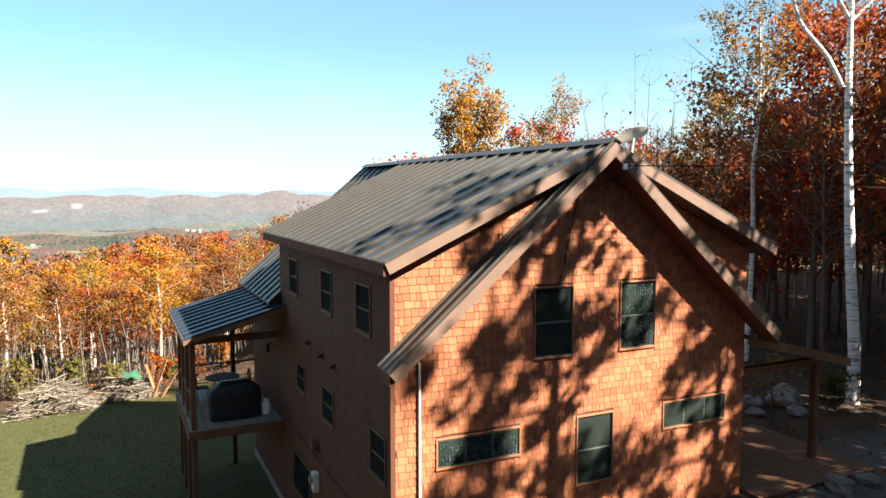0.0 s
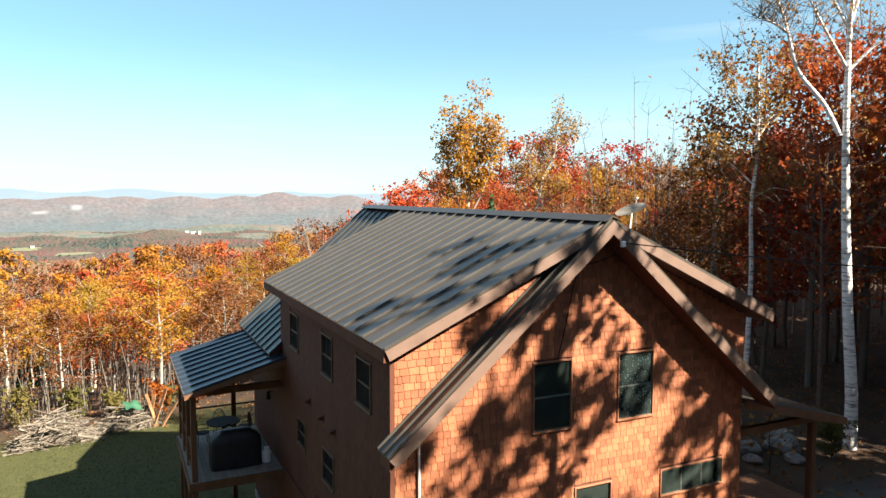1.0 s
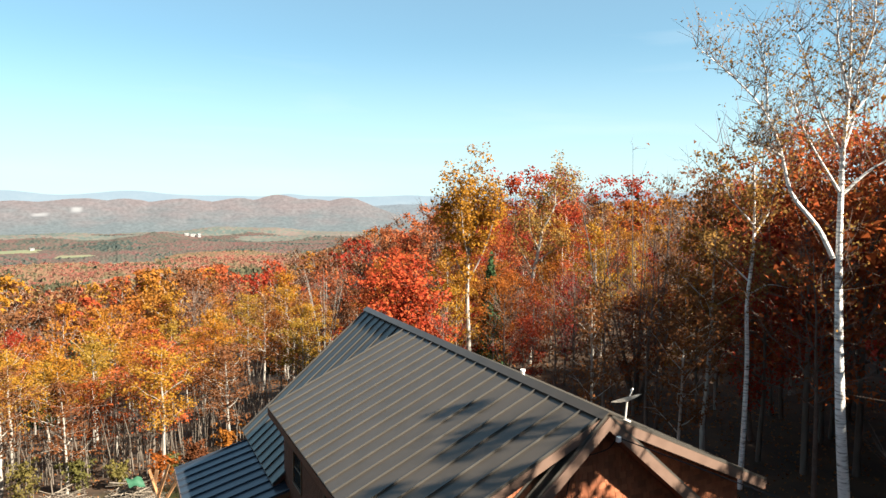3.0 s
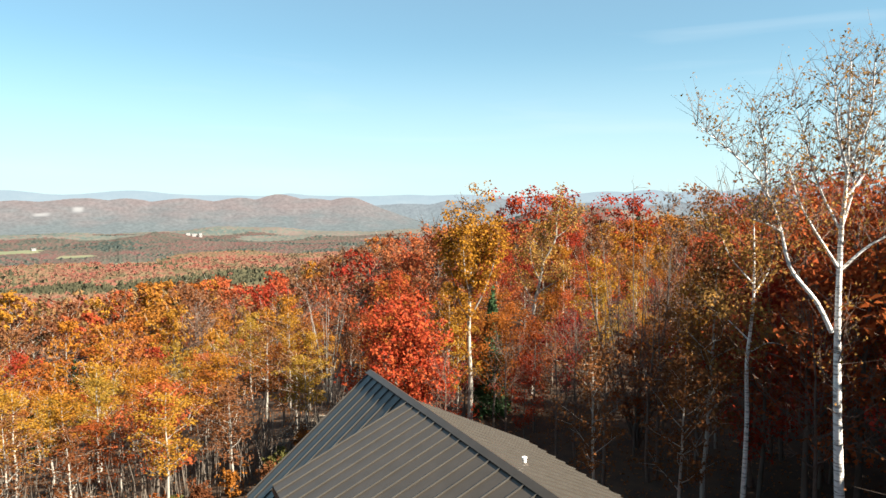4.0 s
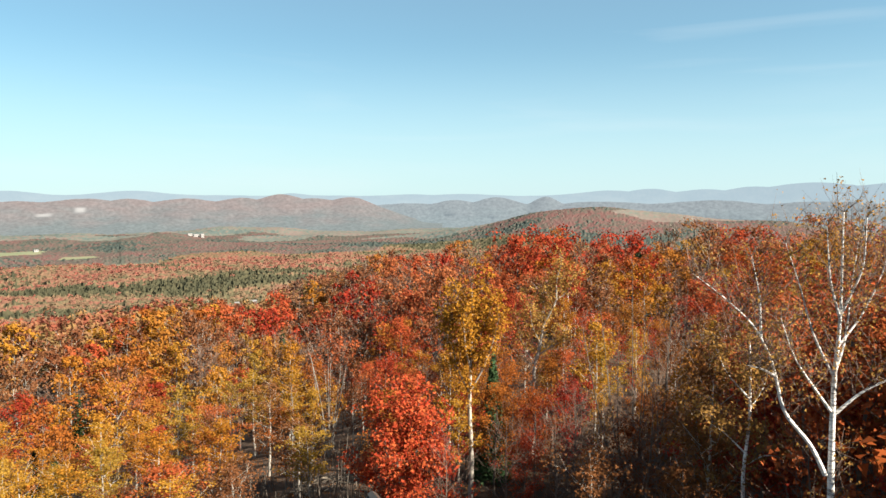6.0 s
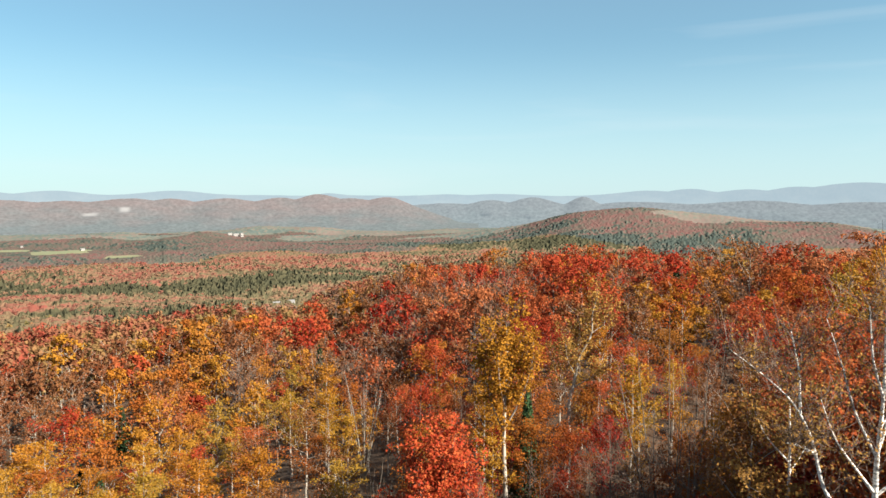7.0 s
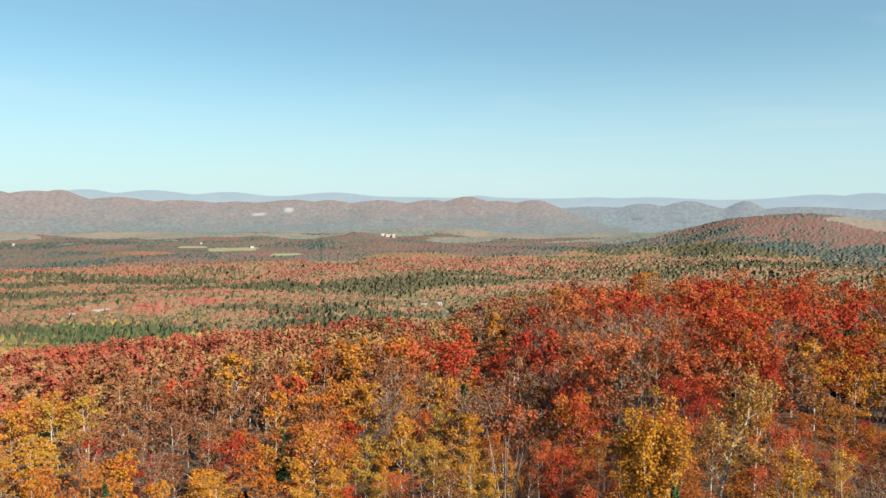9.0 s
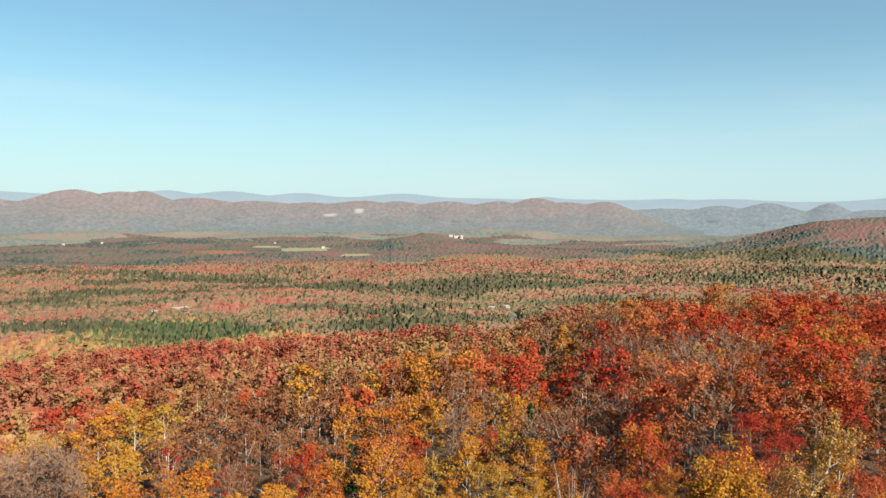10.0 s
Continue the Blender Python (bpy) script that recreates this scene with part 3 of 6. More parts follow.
def roof_slab(name, x_low, slope, y0, y1, thick, x_top=RIDGE_X, z_top=RIDGE_Z, seams=0.6, label="", metal=None):
    """A metal roof plane from the ridge line down to x_low, with standing seams; its soffit lies underneath."""
    way = 1 if x_low > x_top else -1
    z_low = z_top - slope * abs(x_low - x_top)
    slab = prism([(x_top, z_top), (x_low, z_low), (x_low, z_low - 0.03), (x_top, z_top - 0.03)], "y", y0, y1)
    metal = metal or M_METAL
    ob = part(name, slab, metal, house, label)
    part("soffit", prism([(x_top, z_top - 0.034), (x_low - way * 0.03, z_low - 0.034 + slope * 0.03), (x_low - way * 0.03, z_low - thick + slope * 0.03), (x_top, z_top - thick)], "y", y0 + 0.03, y1 - 0.03), M_SOFFIT, ob)
    count = max(1, int(round((y1 - y0) / seams)))
    for k in range(count + 1):
        y = y0 + 0.02 + (y1 - y0 - 0.04) * k / count
        part("seam", beam((x_top, y, z_top + 0.012), (x_low, y, z_low + 0.012), 0.026, 0.07), M_SEAM if metal is M_METAL else metal, ob)
    return ob


left_dormer = roof_slab("dormer_roof", EAVE_L, FLAT, FRONT_FLAT, DORMER_END, 0.26, label="shallow bronze metal dormer roof")
right_dormer = roof_slab("dormer_roof", EAVE_R, FLAT, FRONT_FLAT, DORMER_END, 0.26)
roof_slab("main_roof", -0.42, STEEP, DORMER_END - 1.2, BACK, 0.2, z_top=RIDGE_Z - 0.02, label="steep bronze metal main roof")
roof_slab("main_roof", 9.75, STEEP, DORMER_END - 1.2, BACK, 0.2, z_top=RIDGE_Z - 0.02)
roof_slab("gable_overhang", -0.27, STEEP, FRONT_STEEP + 0.03, -0.02, 0.29, seams=0.3, label="steep overhanging roof edge of the gable")
roof_slab("gable_overhang", 9.75, STEEP, FRONT_STEEP + 0.03, -0.02, 0.29, seams=0.3)
for way, low_steep, low_flat in ((-1, -0.27, EAVE_L), (1, 9.72, EAVE_R)):
    for slope, low, y, deep in ((STEEP, low_steep, FRONT_STEEP, 0.31), (FLAT, low_flat, FRONT_FLAT, 0.25), (STEEP, low_steep, BACK - 0.04, 0.3)):
        z_low = RIDGE_Z - slope * abs(low - RIDGE_X)
        cut = (deep - 0.02) * slope / (1 + slope * slope)
        part("rake_board", prism([(RIDGE_X, RIDGE_Z - 0.02), (low, z_low - 0.02), (low - way * cut, z_low - deep + cut * slope), (RIDGE_X, RIDGE_Z - deep)], "y", y - 0.02, y + 0.03), M_FASCIA, house, "tan painted rake board")
    zf = RIDGE_Z - FLAT * abs(low_flat - RIDGE_X)
    # eave boards take the same shade-darkened colour as the side wall
    part("eave_board", box(low_flat - 0.015, low_flat + 0.02, FRONT_FLAT + 0.03, DORMER_END, zf - 0.24, zf - 0.035), M_SIDING, house)
part("ridge_cap", prism([(RIDGE_X - 0.2, RIDGE_Z - 0.2 * FLAT + 0.055), (RIDGE_X, RIDGE_Z + 0.09), (RIDGE_X + 0.2, RIDGE_Z - 0.2 * FLAT + 0.055), (RIDGE_X, RIDGE_Z + 0.045)], "y", FRONT_STEEP, BACK), M_METAL, house, "bent metal ridge cap")
part("dormer_back_wall", prism([(0, 4.2), (RIDGE_X, 8.2), (RIDGE_X, gable_top(RIDGE_X)), (0, gable_top(0))], "y", 9.4, 9.55), M_SIDING, house)

# deck with its own low roof on the long side
DECK = (-2.75, 0.0, 9.55, 14.2)
porch = roof_slab("porch_roof", -2.95, 0.27, 8.7, 14.1, 0.1, x_top=0.0, z_top=4.36, seams=0.6, label="ribbed metal porch roof, shade and sky reflection tinted into its colour", metal=M_PORCH)
part("porch_fascia", box(-2.965, -2.93, 8.7, 14.1, 3.42, 3.565), M_FASCIA, house)
part("porch_fascia", prism([(0, 4.33), (-2.95, 3.53), (-2.95, 3.40), (0, 4.16)], "y", 8.68, 8.72), M_TIMBER, house)
part("porch_beam", box(-2.7, -0.02, 9.6, 9.76, 3.22, 3.42, 0.01), M_TIMBER, house)
part("porch_beam", box(-2.72, -2.54, 9.6, 14.0, 3.24, 3.44, 0.01), M_TIMBER, house)
for y in (9.7, 11.2, 12.6, 14.0):
    part("porch_post", box(-2.71, -2.55, y - 0.08, y + 0.08, -2.95, 3.3, 0.01), M_TIMBER, house)
part("porch_post", box(-0.9, -0.74, 13.95, 14.1, -2.95, 3.6, 0.01), M_TIMBER, house)
part("deck_rim", box(-2.8, 0, 9.5, 9.55, 0.33, 0.6), M_TIMBER, house)
part("deck_rim", box(-2.8, -2.75, 9.55, 14.2, 0.33, 0.6), M_TIMBER, house)
count = 18
for k in range(count):
    x = DECK[0] + (DECK[1] - DECK[0]) * k / count
    part("deck_board", box(x + 0.004, x + 0.148, DECK[2], DECK[3], 0.56, 0.6), M_DECK, house)
part("deck_joists", box(-2.7, 0, 9.6, 14.1, 0.3, 0.55), M_TIMBER, house)
for z in (0.72, 1.5):
    part("deck_rail", box(-2.68, -2.6, 9.78, 13.92, z, z + 0.06, 0.008), M_TIMBER, house)
for k in range(36):
    y = 9.85 + k * 0.115
    part("baluster", box(-2.655, -2.625, y, y + 0.03, 0.78, 1.5), M_TIMBER, house)
part("deck_rail", box(-2.6, 0, 14.1, 14.16, 1.5, 1.56, 0.008), M_TIMBER, house)

# entry porch on the other long side
part("entry_roof", prism([(9.2, 4.30), (13.0, 3.34), (13.0, 3.22), (9.2, 4.18)], "y", -0.1, 3.4), M_METAL, house, "low entry porch roof")
part("entry_fascia", prism([(9.2, 4.28), (13.02, 3.32), (13.02, 3.12), (9.2, 4.06)], "y", -0.14, -0.104), M_TIMBER, house)
part("entry_beam", box(9.2, 12.9, 0.55, 0.72, 3.05, 3.24, 0.01), M_TIMBER, house)
for y in (0.65, 3.2):
    part("entry_post", box(12.6, 12.78, y - 0.09, y + 0.09, 0.0, 3.1, 0.012), M_TIMBER, house, "square stained timber post")
for k in range(24):
    part("entry_board", box(9.25, 13.6, -0.6 + k * 0.165, -0.44 + k * 0.165 - 0.006, 0.36, 0.4), M_TIMBER, house)
part("entry_frame", box(9.3, 13.5, -0.55, 3.3, 0.05, 0.355), M_TIMBER, house)

# ---- trees ----


def tube(points, radii, sides=6):
    """A tapered round limb through points; vertex and quad arrays."""
    points = np.asarray(points, float)
    ahead = np.gradient(points, axis=0)
    ahead /= np.linalg.norm(ahead, axis=1, keepdims=True) + 1e-9
    ref = np.where(np.abs(ahead[:, 2:3]) > 0.9, [[1.0, 0, 0]], [[0, 0, 1.0]])
    u = np.cross(ahead, ref)
    u /= np.linalg.norm(u, axis=1, keepdims=True)
    v = np.cross(ahead, u)
    a = np.linspace(0, 2 * np.pi, sides, endpoint=False)
    ring = points[:, None] + np.asarray(radii)[:, None, None] * (np.cos(a)[None, :, None] * u[:, None] + np.sin(a)[None, :, None] * v[:, None])
    n = len(points)
    i, j = np.meshgrid(np.arange(n - 1), np.arange(sides), indexing="ij")
    k = (j + 1) % sides
    return ring.reshape(-1, 3), np.stack([i * sides + j, i * sides + k, (i + 1) * sides + k, (i + 1) * sides + j], -1).reshape(-1, 4)


def join(pieces):
    verts, faces, at = [], [], 0
    for v, f in pieces:
        verts.append(v)
        faces.append(f + at)
        at += len(v)
    return np.concatenate(verts), np.concatenate(faces)


def leaves_at(rng, spots, size):
    """Small leaf triangles round the spots, each turned its own way."""
    n = len(spots)
    a = rng.normal(size=(n, 3))
    a[:, 2] *= 0.8
    a /= np.linalg.norm(a, axis=1, keepdims=True)
    b = np.cross(a, rng.normal(size=(n, 3)))
    b /= np.linalg.norm(b, axis=1, keepdims=True)
    s = size * rng.uniform(0.6, 1.4, (n, 1))
    verts = np.stack([spots - a * s * 0.6, spots + a * s * 0.5 + b * s * 0.55, spots + a * s * 0.4 - b * s * 0.55], 1).reshape(-1, 3)
    return verts, np.arange(3 * n).reshape(-1, 3)


def foliage(rng, centres, n, radius, size, flat=0.7):
    """Leaves gathered in rounded clumps round the centres, facing outwards and up to the light."""
    p = rng.normal(size=(n, 3))
    p /= np.linalg.norm(p, axis=1, keepdims=True)
    spots = centres[rng.integers(0, len(centres), n)] + p * rng.uniform(0.1, 1.0, (n, 1)) ** 0.5 * radius * np.array([1, 1, flat])
    face = p * 0.7 + np.array([0, 0, 0.4]) + rng.normal(0, 0.5, (n, 3))
    a = np.cross(face, rng.normal(size=(n, 3)))
    a /= np.linalg.norm(a, axis=1, keepdims=True) + 1e-9
    b = np.cross(face, a)
    b /= np.linalg.norm(b, axis=1, keepdims=True) + 1e-9
    s = size * rng.uniform(0.6, 1.4, (n, 1))
    verts = np.stack([spots - a * s * 0.6, spots + a * s * 0.5 + b * s * 0.55, spots + a * s * 0.4 - b * s * 0.55], 1).reshape(-1, 3)
    return verts, np.arange(3 * n).reshape(-1, 3)


def slivers(rng, centres, axis, n, long, thick):
    """Fine bare twigs: thin tapered strips that rise out of the crown."""
    p = centres[rng.integers(0, len(centres), n)]
    out = (p - axis) * np.array([1, 1, 0])
    out /= np.linalg.norm(out, axis=1, keepdims=True) + 0.3
    way = out * 0.7 + np.array([0, 0, 0.9]) + rng.normal(0, 0.35, (n, 3))
    way /= np.linalg.norm(way, axis=1, keepdims=True)
    side_way = np.cross(way, rng.normal(size=(n, 3)))
    side_way *= thick / (np.linalg.norm(side_way, axis=1, keepdims=True) + 1e-9)
    tip = p + way * long * rng.uniform(0.5, 1.2, (n, 1))
    verts = np.stack([p - side_way, p + side_way, tip + side_way * 0.3, tip - side_way * 0.3], 1).reshape(-1, 3)
    return verts, np.arange(4 * n).reshape(-1, 4)


def grow(seed, high, wide, clear, limbs, n_leaf, size, sides=6, thick=None, lean=0.04, rise=0.5, fill=0.5, twigs=2, sprays=0):
    """A broadleaf tree: a bent tapered trunk, rising limbs that fork, and leaves gathered along the limbs. Returns wood and leaf arrays."""
    rng = np.random.default_rng(seed)
    thick = thick or high * 0.011
    rings, along = (9, 4) if sides > 3 else (5, 3)
    h = np.linspace(0, 1, rings)
    bend = np.cumsum(rng.normal(0, lean, (rings, 2)), axis=0) * high * 0.12 * 9 / rings
    bend -= bend[0]
    trunk = np.column_stack([bend, h * high * 0.97])
    wood, spots, weight = [tube(trunk, thick * (1.02 - h * 0.9), sides)], [trunk[rings // 2 + 1:]], []
    for k in range(limbs):
        f = clear + (0.95 - clear) * (k + rng.uniform(0.1, 0.9)) / limbs
        start = np.array([np.interp(f, h, trunk[:, c]) for c in range(3)])
        turn = k * 2.4 + rng.uniform(-0.5, 0.5)
        profile = math.sin(math.pi * min(1, max(0.12, (f - clear) / (1 - clear) * 0.85 + 0.18))) ** 0.7
        reach = wide * profile * rng.uniform(0.6, 1.15)
        out = np.array([math.cos(turn), math.sin(turn), rise + rng.uniform(-0.2, 0.5)])
        q = np.linspace(0, 1, along)[:, None]
        line = start + out * reach * q + np.array([0, 0, 1]) * reach * 0.25 * q ** 2 + rng.normal(0, 0.05 * reach, (along, 3)) * q
        r = thick * (1.05 - f * 0.9) * 0.55
        wood.append(tube(line, r * (1 - 0.85 * q[:, 0]), max(3, sides - 3)))
        spots.append(line[1:])
        for _ in range(twigs):
            p = line[rng.integers(1, along)]
            d = out * 0.5 + rng.normal(0, 0.6, 3)
            d[2] = abs(d[2]) * 0.8
            tw = p + d * reach * 0.5 * q[::along - 1]
            wood.append(tube(tw, r * 0.4 * (1 - 0.8 * q[::along - 1, 0]), 3))
            spots.append(tw[1:])
    centres = np.concatenate(spots)
    if sprays:
        wood.append(slivers(rng, centres, trunk[rings // 2], sprays, high * 0.13, 0.012 if sides > 3 else 0.022))
    return join(wood), foliage(rng, centres, n_leaf, wide * 0.62 * fill, size) if n_leaf else None


def grow_spruce(seed, high, wide, tiers, n_leaf, size):
    rng = np.random.default_rng(seed)
    h = np.linspace(0, 1, 5)
    wood = [tube(np.column_stack([h * 0, h * 0, h * high]), high * 0.012 * (1.02 - h), 5)]
    f = 1 - rng.uniform(0, 1, n_leaf) ** 0.6 * 0.93
    layer = np.round(f * tiers) / tiers
    radius = wide * (1.04 - layer) * np.sqrt(rng.uniform(0.05, 1, n_leaf))
    turn = rng.uniform(0, 2 * np.pi, n_leaf)
    spots = np.column_stack([np.cos(turn) * radius, np.sin(turn) * radius, layer * high - radius * 0.35 + rng.normal(0, high * 0.012, n_leaf)])
    return join(wood), leaves_at(rng, spots, size)


# species: leaf colour, bark, height, half width, clear stem, limbs, leaf count factor, label
SPECIES = {
    "maple_red": (RED, M_BARK, 11.5, 2.6, 0.22, 16, 1.0, "red maple in full scarlet leaf at the wood's edge"),
    "maple_orange": (ORANGE, M_BARK, 11.5, 2.6, 0.25, 16, 1.0, "sugar maple with orange autumn leaves among other trees"),
    "birch_yellow": (YELLOW, M_PALE, 12.5, 2.0, 0.35, 15, 0.8, "slender birch with yellow autumn leaves and pale bark"),
    "beech_rust": (RUST, M_PALE, 11.0, 2.2, 0.3, 16, 0.62, "young beech with thin rusty-brown leaves and pale stem"),
    "bare": (RUST, M_TWIG, 11.5, 1.9, 0.35, 20, 0.04, "nearly bare grey tree with fine twigs"),
}
LIB = {}
for s_name, (leaf_m, bark_m, high, wide, clear, limbs, dense, label) in SPECIES.items():
    near = []
    for v in range(4):
        wood, crown = grow(10 * v + len(s_name), high * (0.9 + 0.07 * v), wide * (0.9 + 0.08 * v), clear, limbs, int(3700 * dense), 0.142, 6, fill=0.5 if dense > 0.2 else 0.3, twigs=2 if dense > 0.2 else 5, sprays=18 if dense > 0.2 else 220)
        near.append((wood, crown))
    far = []
    for v in range(5):
        wood, crown = grow(100 + 10 * v + len(s_name), high * (0.9 + 0.08 * v), wide * (1.2 + 0.12 * v), clear, 10, int(700 * max(dense, 0.2)), 0.44, 3, twigs=0 if dense > 0.2 else 1, fill=0.5, sprays=10 if dense > 0.65 else 40 if dense > 0.2 else 130)
        far.append((wood, crown))
    mid = []
    for v in range(5):
        mid.append(grow(200 + 10 * v + len(s_name), high * (0.9 + 0.07 * v), wide * (1.12 + 0.1 * v), clear, 13, int(1550 * max(dense, 0.12)), 0.28, 3, twigs=1, fill=0.5, sprays=14 if dense > 0.65 else 50 if dense > 0.2 else 170))
    LIB[s_name] = (near, far, leaf_m, bark_m, label, mid)
spr = [grow_spruce(v, 10 + 2 * v, 2.0, 22, 3200, 0.34) for v in range(3)]
spr_far = [grow_spruce(20 + v, 9 + 2 * v, 2.0, 12, 420, 0.75) for v in range(3)]
LIB["spruce"] = (spr, spr_far, GREEN, M_BARK, "dark green spruce among the autumn trees", [grow_spruce(30 + v, 9 + 2 * v, 2.0, 16, 1100, 0.5) for v in range(3)])
TREE_PROTOS = {}


def tree(species, variant, x, y, turn=0.0, size=1.0, group="woods", label=""):
    """One tree of the near woods: trunk and crown under an empty at its foot. Alike trees share their meshes."""
    near, far, leaf_m, bark_m, base_label, mid = LIB[species]
    key = (species, variant % len(near))
    full = 1.0 + 0.35 * float(step(14, 8, x))
    m = pose(x, y, float(ground(x, y)) - 0.1, 0, 0, turn) @ Matrix.Diagonal((size * full, size * full, size, 1))
    if key in TREE_PROTOS:
        ob = copy_thing(TREE_PROTOS[key], m @ Matrix.Diagonal([1 / k for k in TREE_PROTOS[key].scale] + [1]))
        if label:
            ob["label"] = label
        return ob
    wood, crown = near[key[1]]
    ob = thing("tree", (0, 0, 0), label or base_label, "tree", group)
    raw("trunk", *wood, bark_m, ob, smooth=True)
    raw("crown", *crown, leaf_m, ob)
    ob.matrix_basis = m
    TREE_PROTOS[key] = ob
    return ob


def stand(name, rows, far, mid, leaf_m, bark_m, label):
    """Many trees too far to pick apart: crowns in one mesh, stems in another."""
    rng = np.random.default_rng(len(rows))
    woods, crowns, tints = [], [], []
    for x, y, z, size, turn, tint in rows:
        forms = mid if math.hypot(x - EYE_X, y - EYE_Y) < 125 and (y > -16 + 0.66 * (x - EYE_X) or (10 < x < 48 and y > -6)) else far
        wood, crown = forms[rng.integers(len(forms))]
        c, s = math.cos(turn), math.sin(turn)
        spin = np.array([[c, s, 0], [-s, c, 0], [0, 0, 1]]) * size
        at = np.array([x, y, z])
        woods.append((wood[0] @ spin + at, wood[1]))
        crowns.append((crown[0] @ spin + at, crown[1]))
        tints.append(np.full(len(crown[0]), tint))
    ob = raw(name, *join(crowns), leaf_m)
    mask(ob, "tint", np.concatenate(tints))
    tagged(ob, label, "woods", kind="stuff")
    tagged(raw(name + "_stems", *join(woods), bark_m), "thin stems of the " + label, "tree stems", kind="stuff")


def clearing(x, y):
    """Open ground round the house, the lawn and the drive."""
    yard = (-30 < x < 1 and -20 < y < 30 - 0.12 * abs(x + 5)) or (-2 < x < 15.5 and -16 < y < 21) or (-14 < x < 20 and -20 < y < -2)
    return yard or ((x - 13.5) / 4.2) ** 2 + ((y - 42.5) / 8.5) ** 2 < 1 or (1 <= x < 12 and 20 <= y < 31 + x * 0.4) or math.hypot(x - 18, y - 4) < 4.5 or (14 < x < 21 and 2 < y < 6) or math.hypot(x + 4.7, y + 12.2) < 10


# where one kind of tree gathers: x, y, radius, kind
R, O, Y, U, B = "maple_red", "maple_orange", "birch_yellow", "beech_rust", "bare"
GROVES = ((-71, 120, 14, Y), (-80, 163, 14, O), (-53, 130, 12, Y), (-46, 152, 10, R), (-43, 88, 13, Y), (-52, 78, 9, O), (-41, 113, 10, U), (-27, 90, 12, U), (-18, 118, 16, U), (-15, 137, 9, U), (-4, 114, 6, R), (-2, 72, 6, Y),
          (-20, 70, 6, Y), (13, 150, 11, R), (22, 138, 9, R), (35, 143, 9, U), (7, 86, 5, Y), (17, 96, 8, R), (48, 121, 10, B), (57, 119, 8, B), (30, 67, 6, R), (34, 53, 6, R), (42, 60, 6, R), (70, 107, 10, O), (90, 117, 11, O), (44, 52, 7, U),
          (124, 173, 18, R), (90, 163, 14, R), (43, 190, 14, R), (51, 145, 9, R), (120, 137, 15, R), (142, 131, 16, O), (51, 63, 5, Y), (60, 46, 7, R), (35, 42, 4, Y), (34, 48, 4, O), (49, 38, 6, U), (-46, 210, 30, Y), (32, 133, 7, R), (4, 57, 7, Y))


def pick_species(x, y, rng):
    for gx, gy, gr, kind in GROVES:
        if math.hypot(x - gx, y - gy) < gr * rng.uniform(0.75, 1.15) and rng.uniform() < 0.82:
            return kind
    if x > 21 and y < 15:
        return ("maple_orange", "maple_red", "bare", "beech_rust")[int(rng.integers(4))]
    if x > 24 and y < 27:
        return ("maple_orange", "maple_red", "maple_orange", "beech_rust", "bare")[int(rng.integers(5))]
    if 12 < x and y < 27:
        return ("bare", "bare", "bare", "bare", "beech_rust", "beech_rust", "maple_red")[int(rng.integers(7))]
    r = rng.uniform() + 0.22 * float(wave(x, y, 14, 3))
    if y > 60:
        u = x - 0.12 * y
        table = (("birch_yellow", 0.23), ("maple_orange", 0.50), ("beech_rust", 0.78), ("maple_red", 0.93), ("bare", 0.99), ("spruce", 9)) if u < -2 else (
            ("maple_red", 0.34), ("beech_rust", 0.60), ("bare", 0.78), ("maple_orange", 0.90), ("birch_yellow", 0.985), ("spruce", 9))
    elif y < 75 and x < 12 and y < 62:
        table = (("birch_yellow", 0.36), ("maple_orange", 0.60), ("beech_rust", 0.84), ("maple_red", 0.95), ("bare", 9))
    elif x > 0.35 * y + 2 and y < 60:
        table = (("maple_orange", 0.28), ("birch_yellow", 0.60), ("beech_rust", 0.72), ("maple_red", 0.92), ("bare", 9))
    else:
        table = (("maple_red", 0.30), ("beech_rust", 0.50), ("maple_orange", 0.68), ("birch_yellow", 0.84), ("bare", 0.985), ("spruce", 9))
    for kind, top in table:
        if r < top:
            return kind


def room(x, y):
    return float(0.64 + 0.36 * np.maximum(step(6, 16, x) * (1 - 0.4 * step(18, 24, y) * step(75, 55, y)), step(45, 110, y)))


def stature(x, y):
    """Young low growth beside the lawn, taller woods beyond and up the slope."""
    return float(0.62 + 0.38 * np.maximum(step(11, 19, x) * (1 - 0.8 * step(17, 23, y) * step(66, 50, y)), step(60, 115, y)))


rng = np.random.default_rng(5)
spots, taken = [], {}
for _ in range(60000):
    a, d = math.radians(rng.uniform(-34, 66)), math.sqrt(rng.uniform(12 ** 2, 255 ** 2))
    x, y = EYE_X + d * math.sin(a), EYE_Y + d * math.cos(a)
    if clearing(x, y):
        continue
    if d > float(brow(math.degrees(a))):
        continue
    gap = (3.3 + 0.0105 * d) * (0.6 + 0.4 * room(x, y)) * (0.84 if x > 16 and 17 < y < 66 else 1)
    cell = (int(x // 4), int(y // 4))
    if any(math.hypot(x - p, y - q) < gap for cx in (-1, 0, 1) for cy in (-1, 0, 1) for p, q in taken.get((cell[0] + cx, cell[1] + cy), ())):
        continue
    taken.setdefault(cell, []).append((x, y))
    spots.append((d, x, y))
spots.sort()
NEAR = 225
for d, x, y in spots[:NEAR]:
    s = pick_species(x, y, rng)
    tree(s, int(rng.integers(4)), x, y, rng.uniform(0, 360), rng.uniform(0.8, 1.15) * stature(x, y) * (1 + 0.45 * float(step(21, 26, x) * step(22, 14, y))))
groups = {}
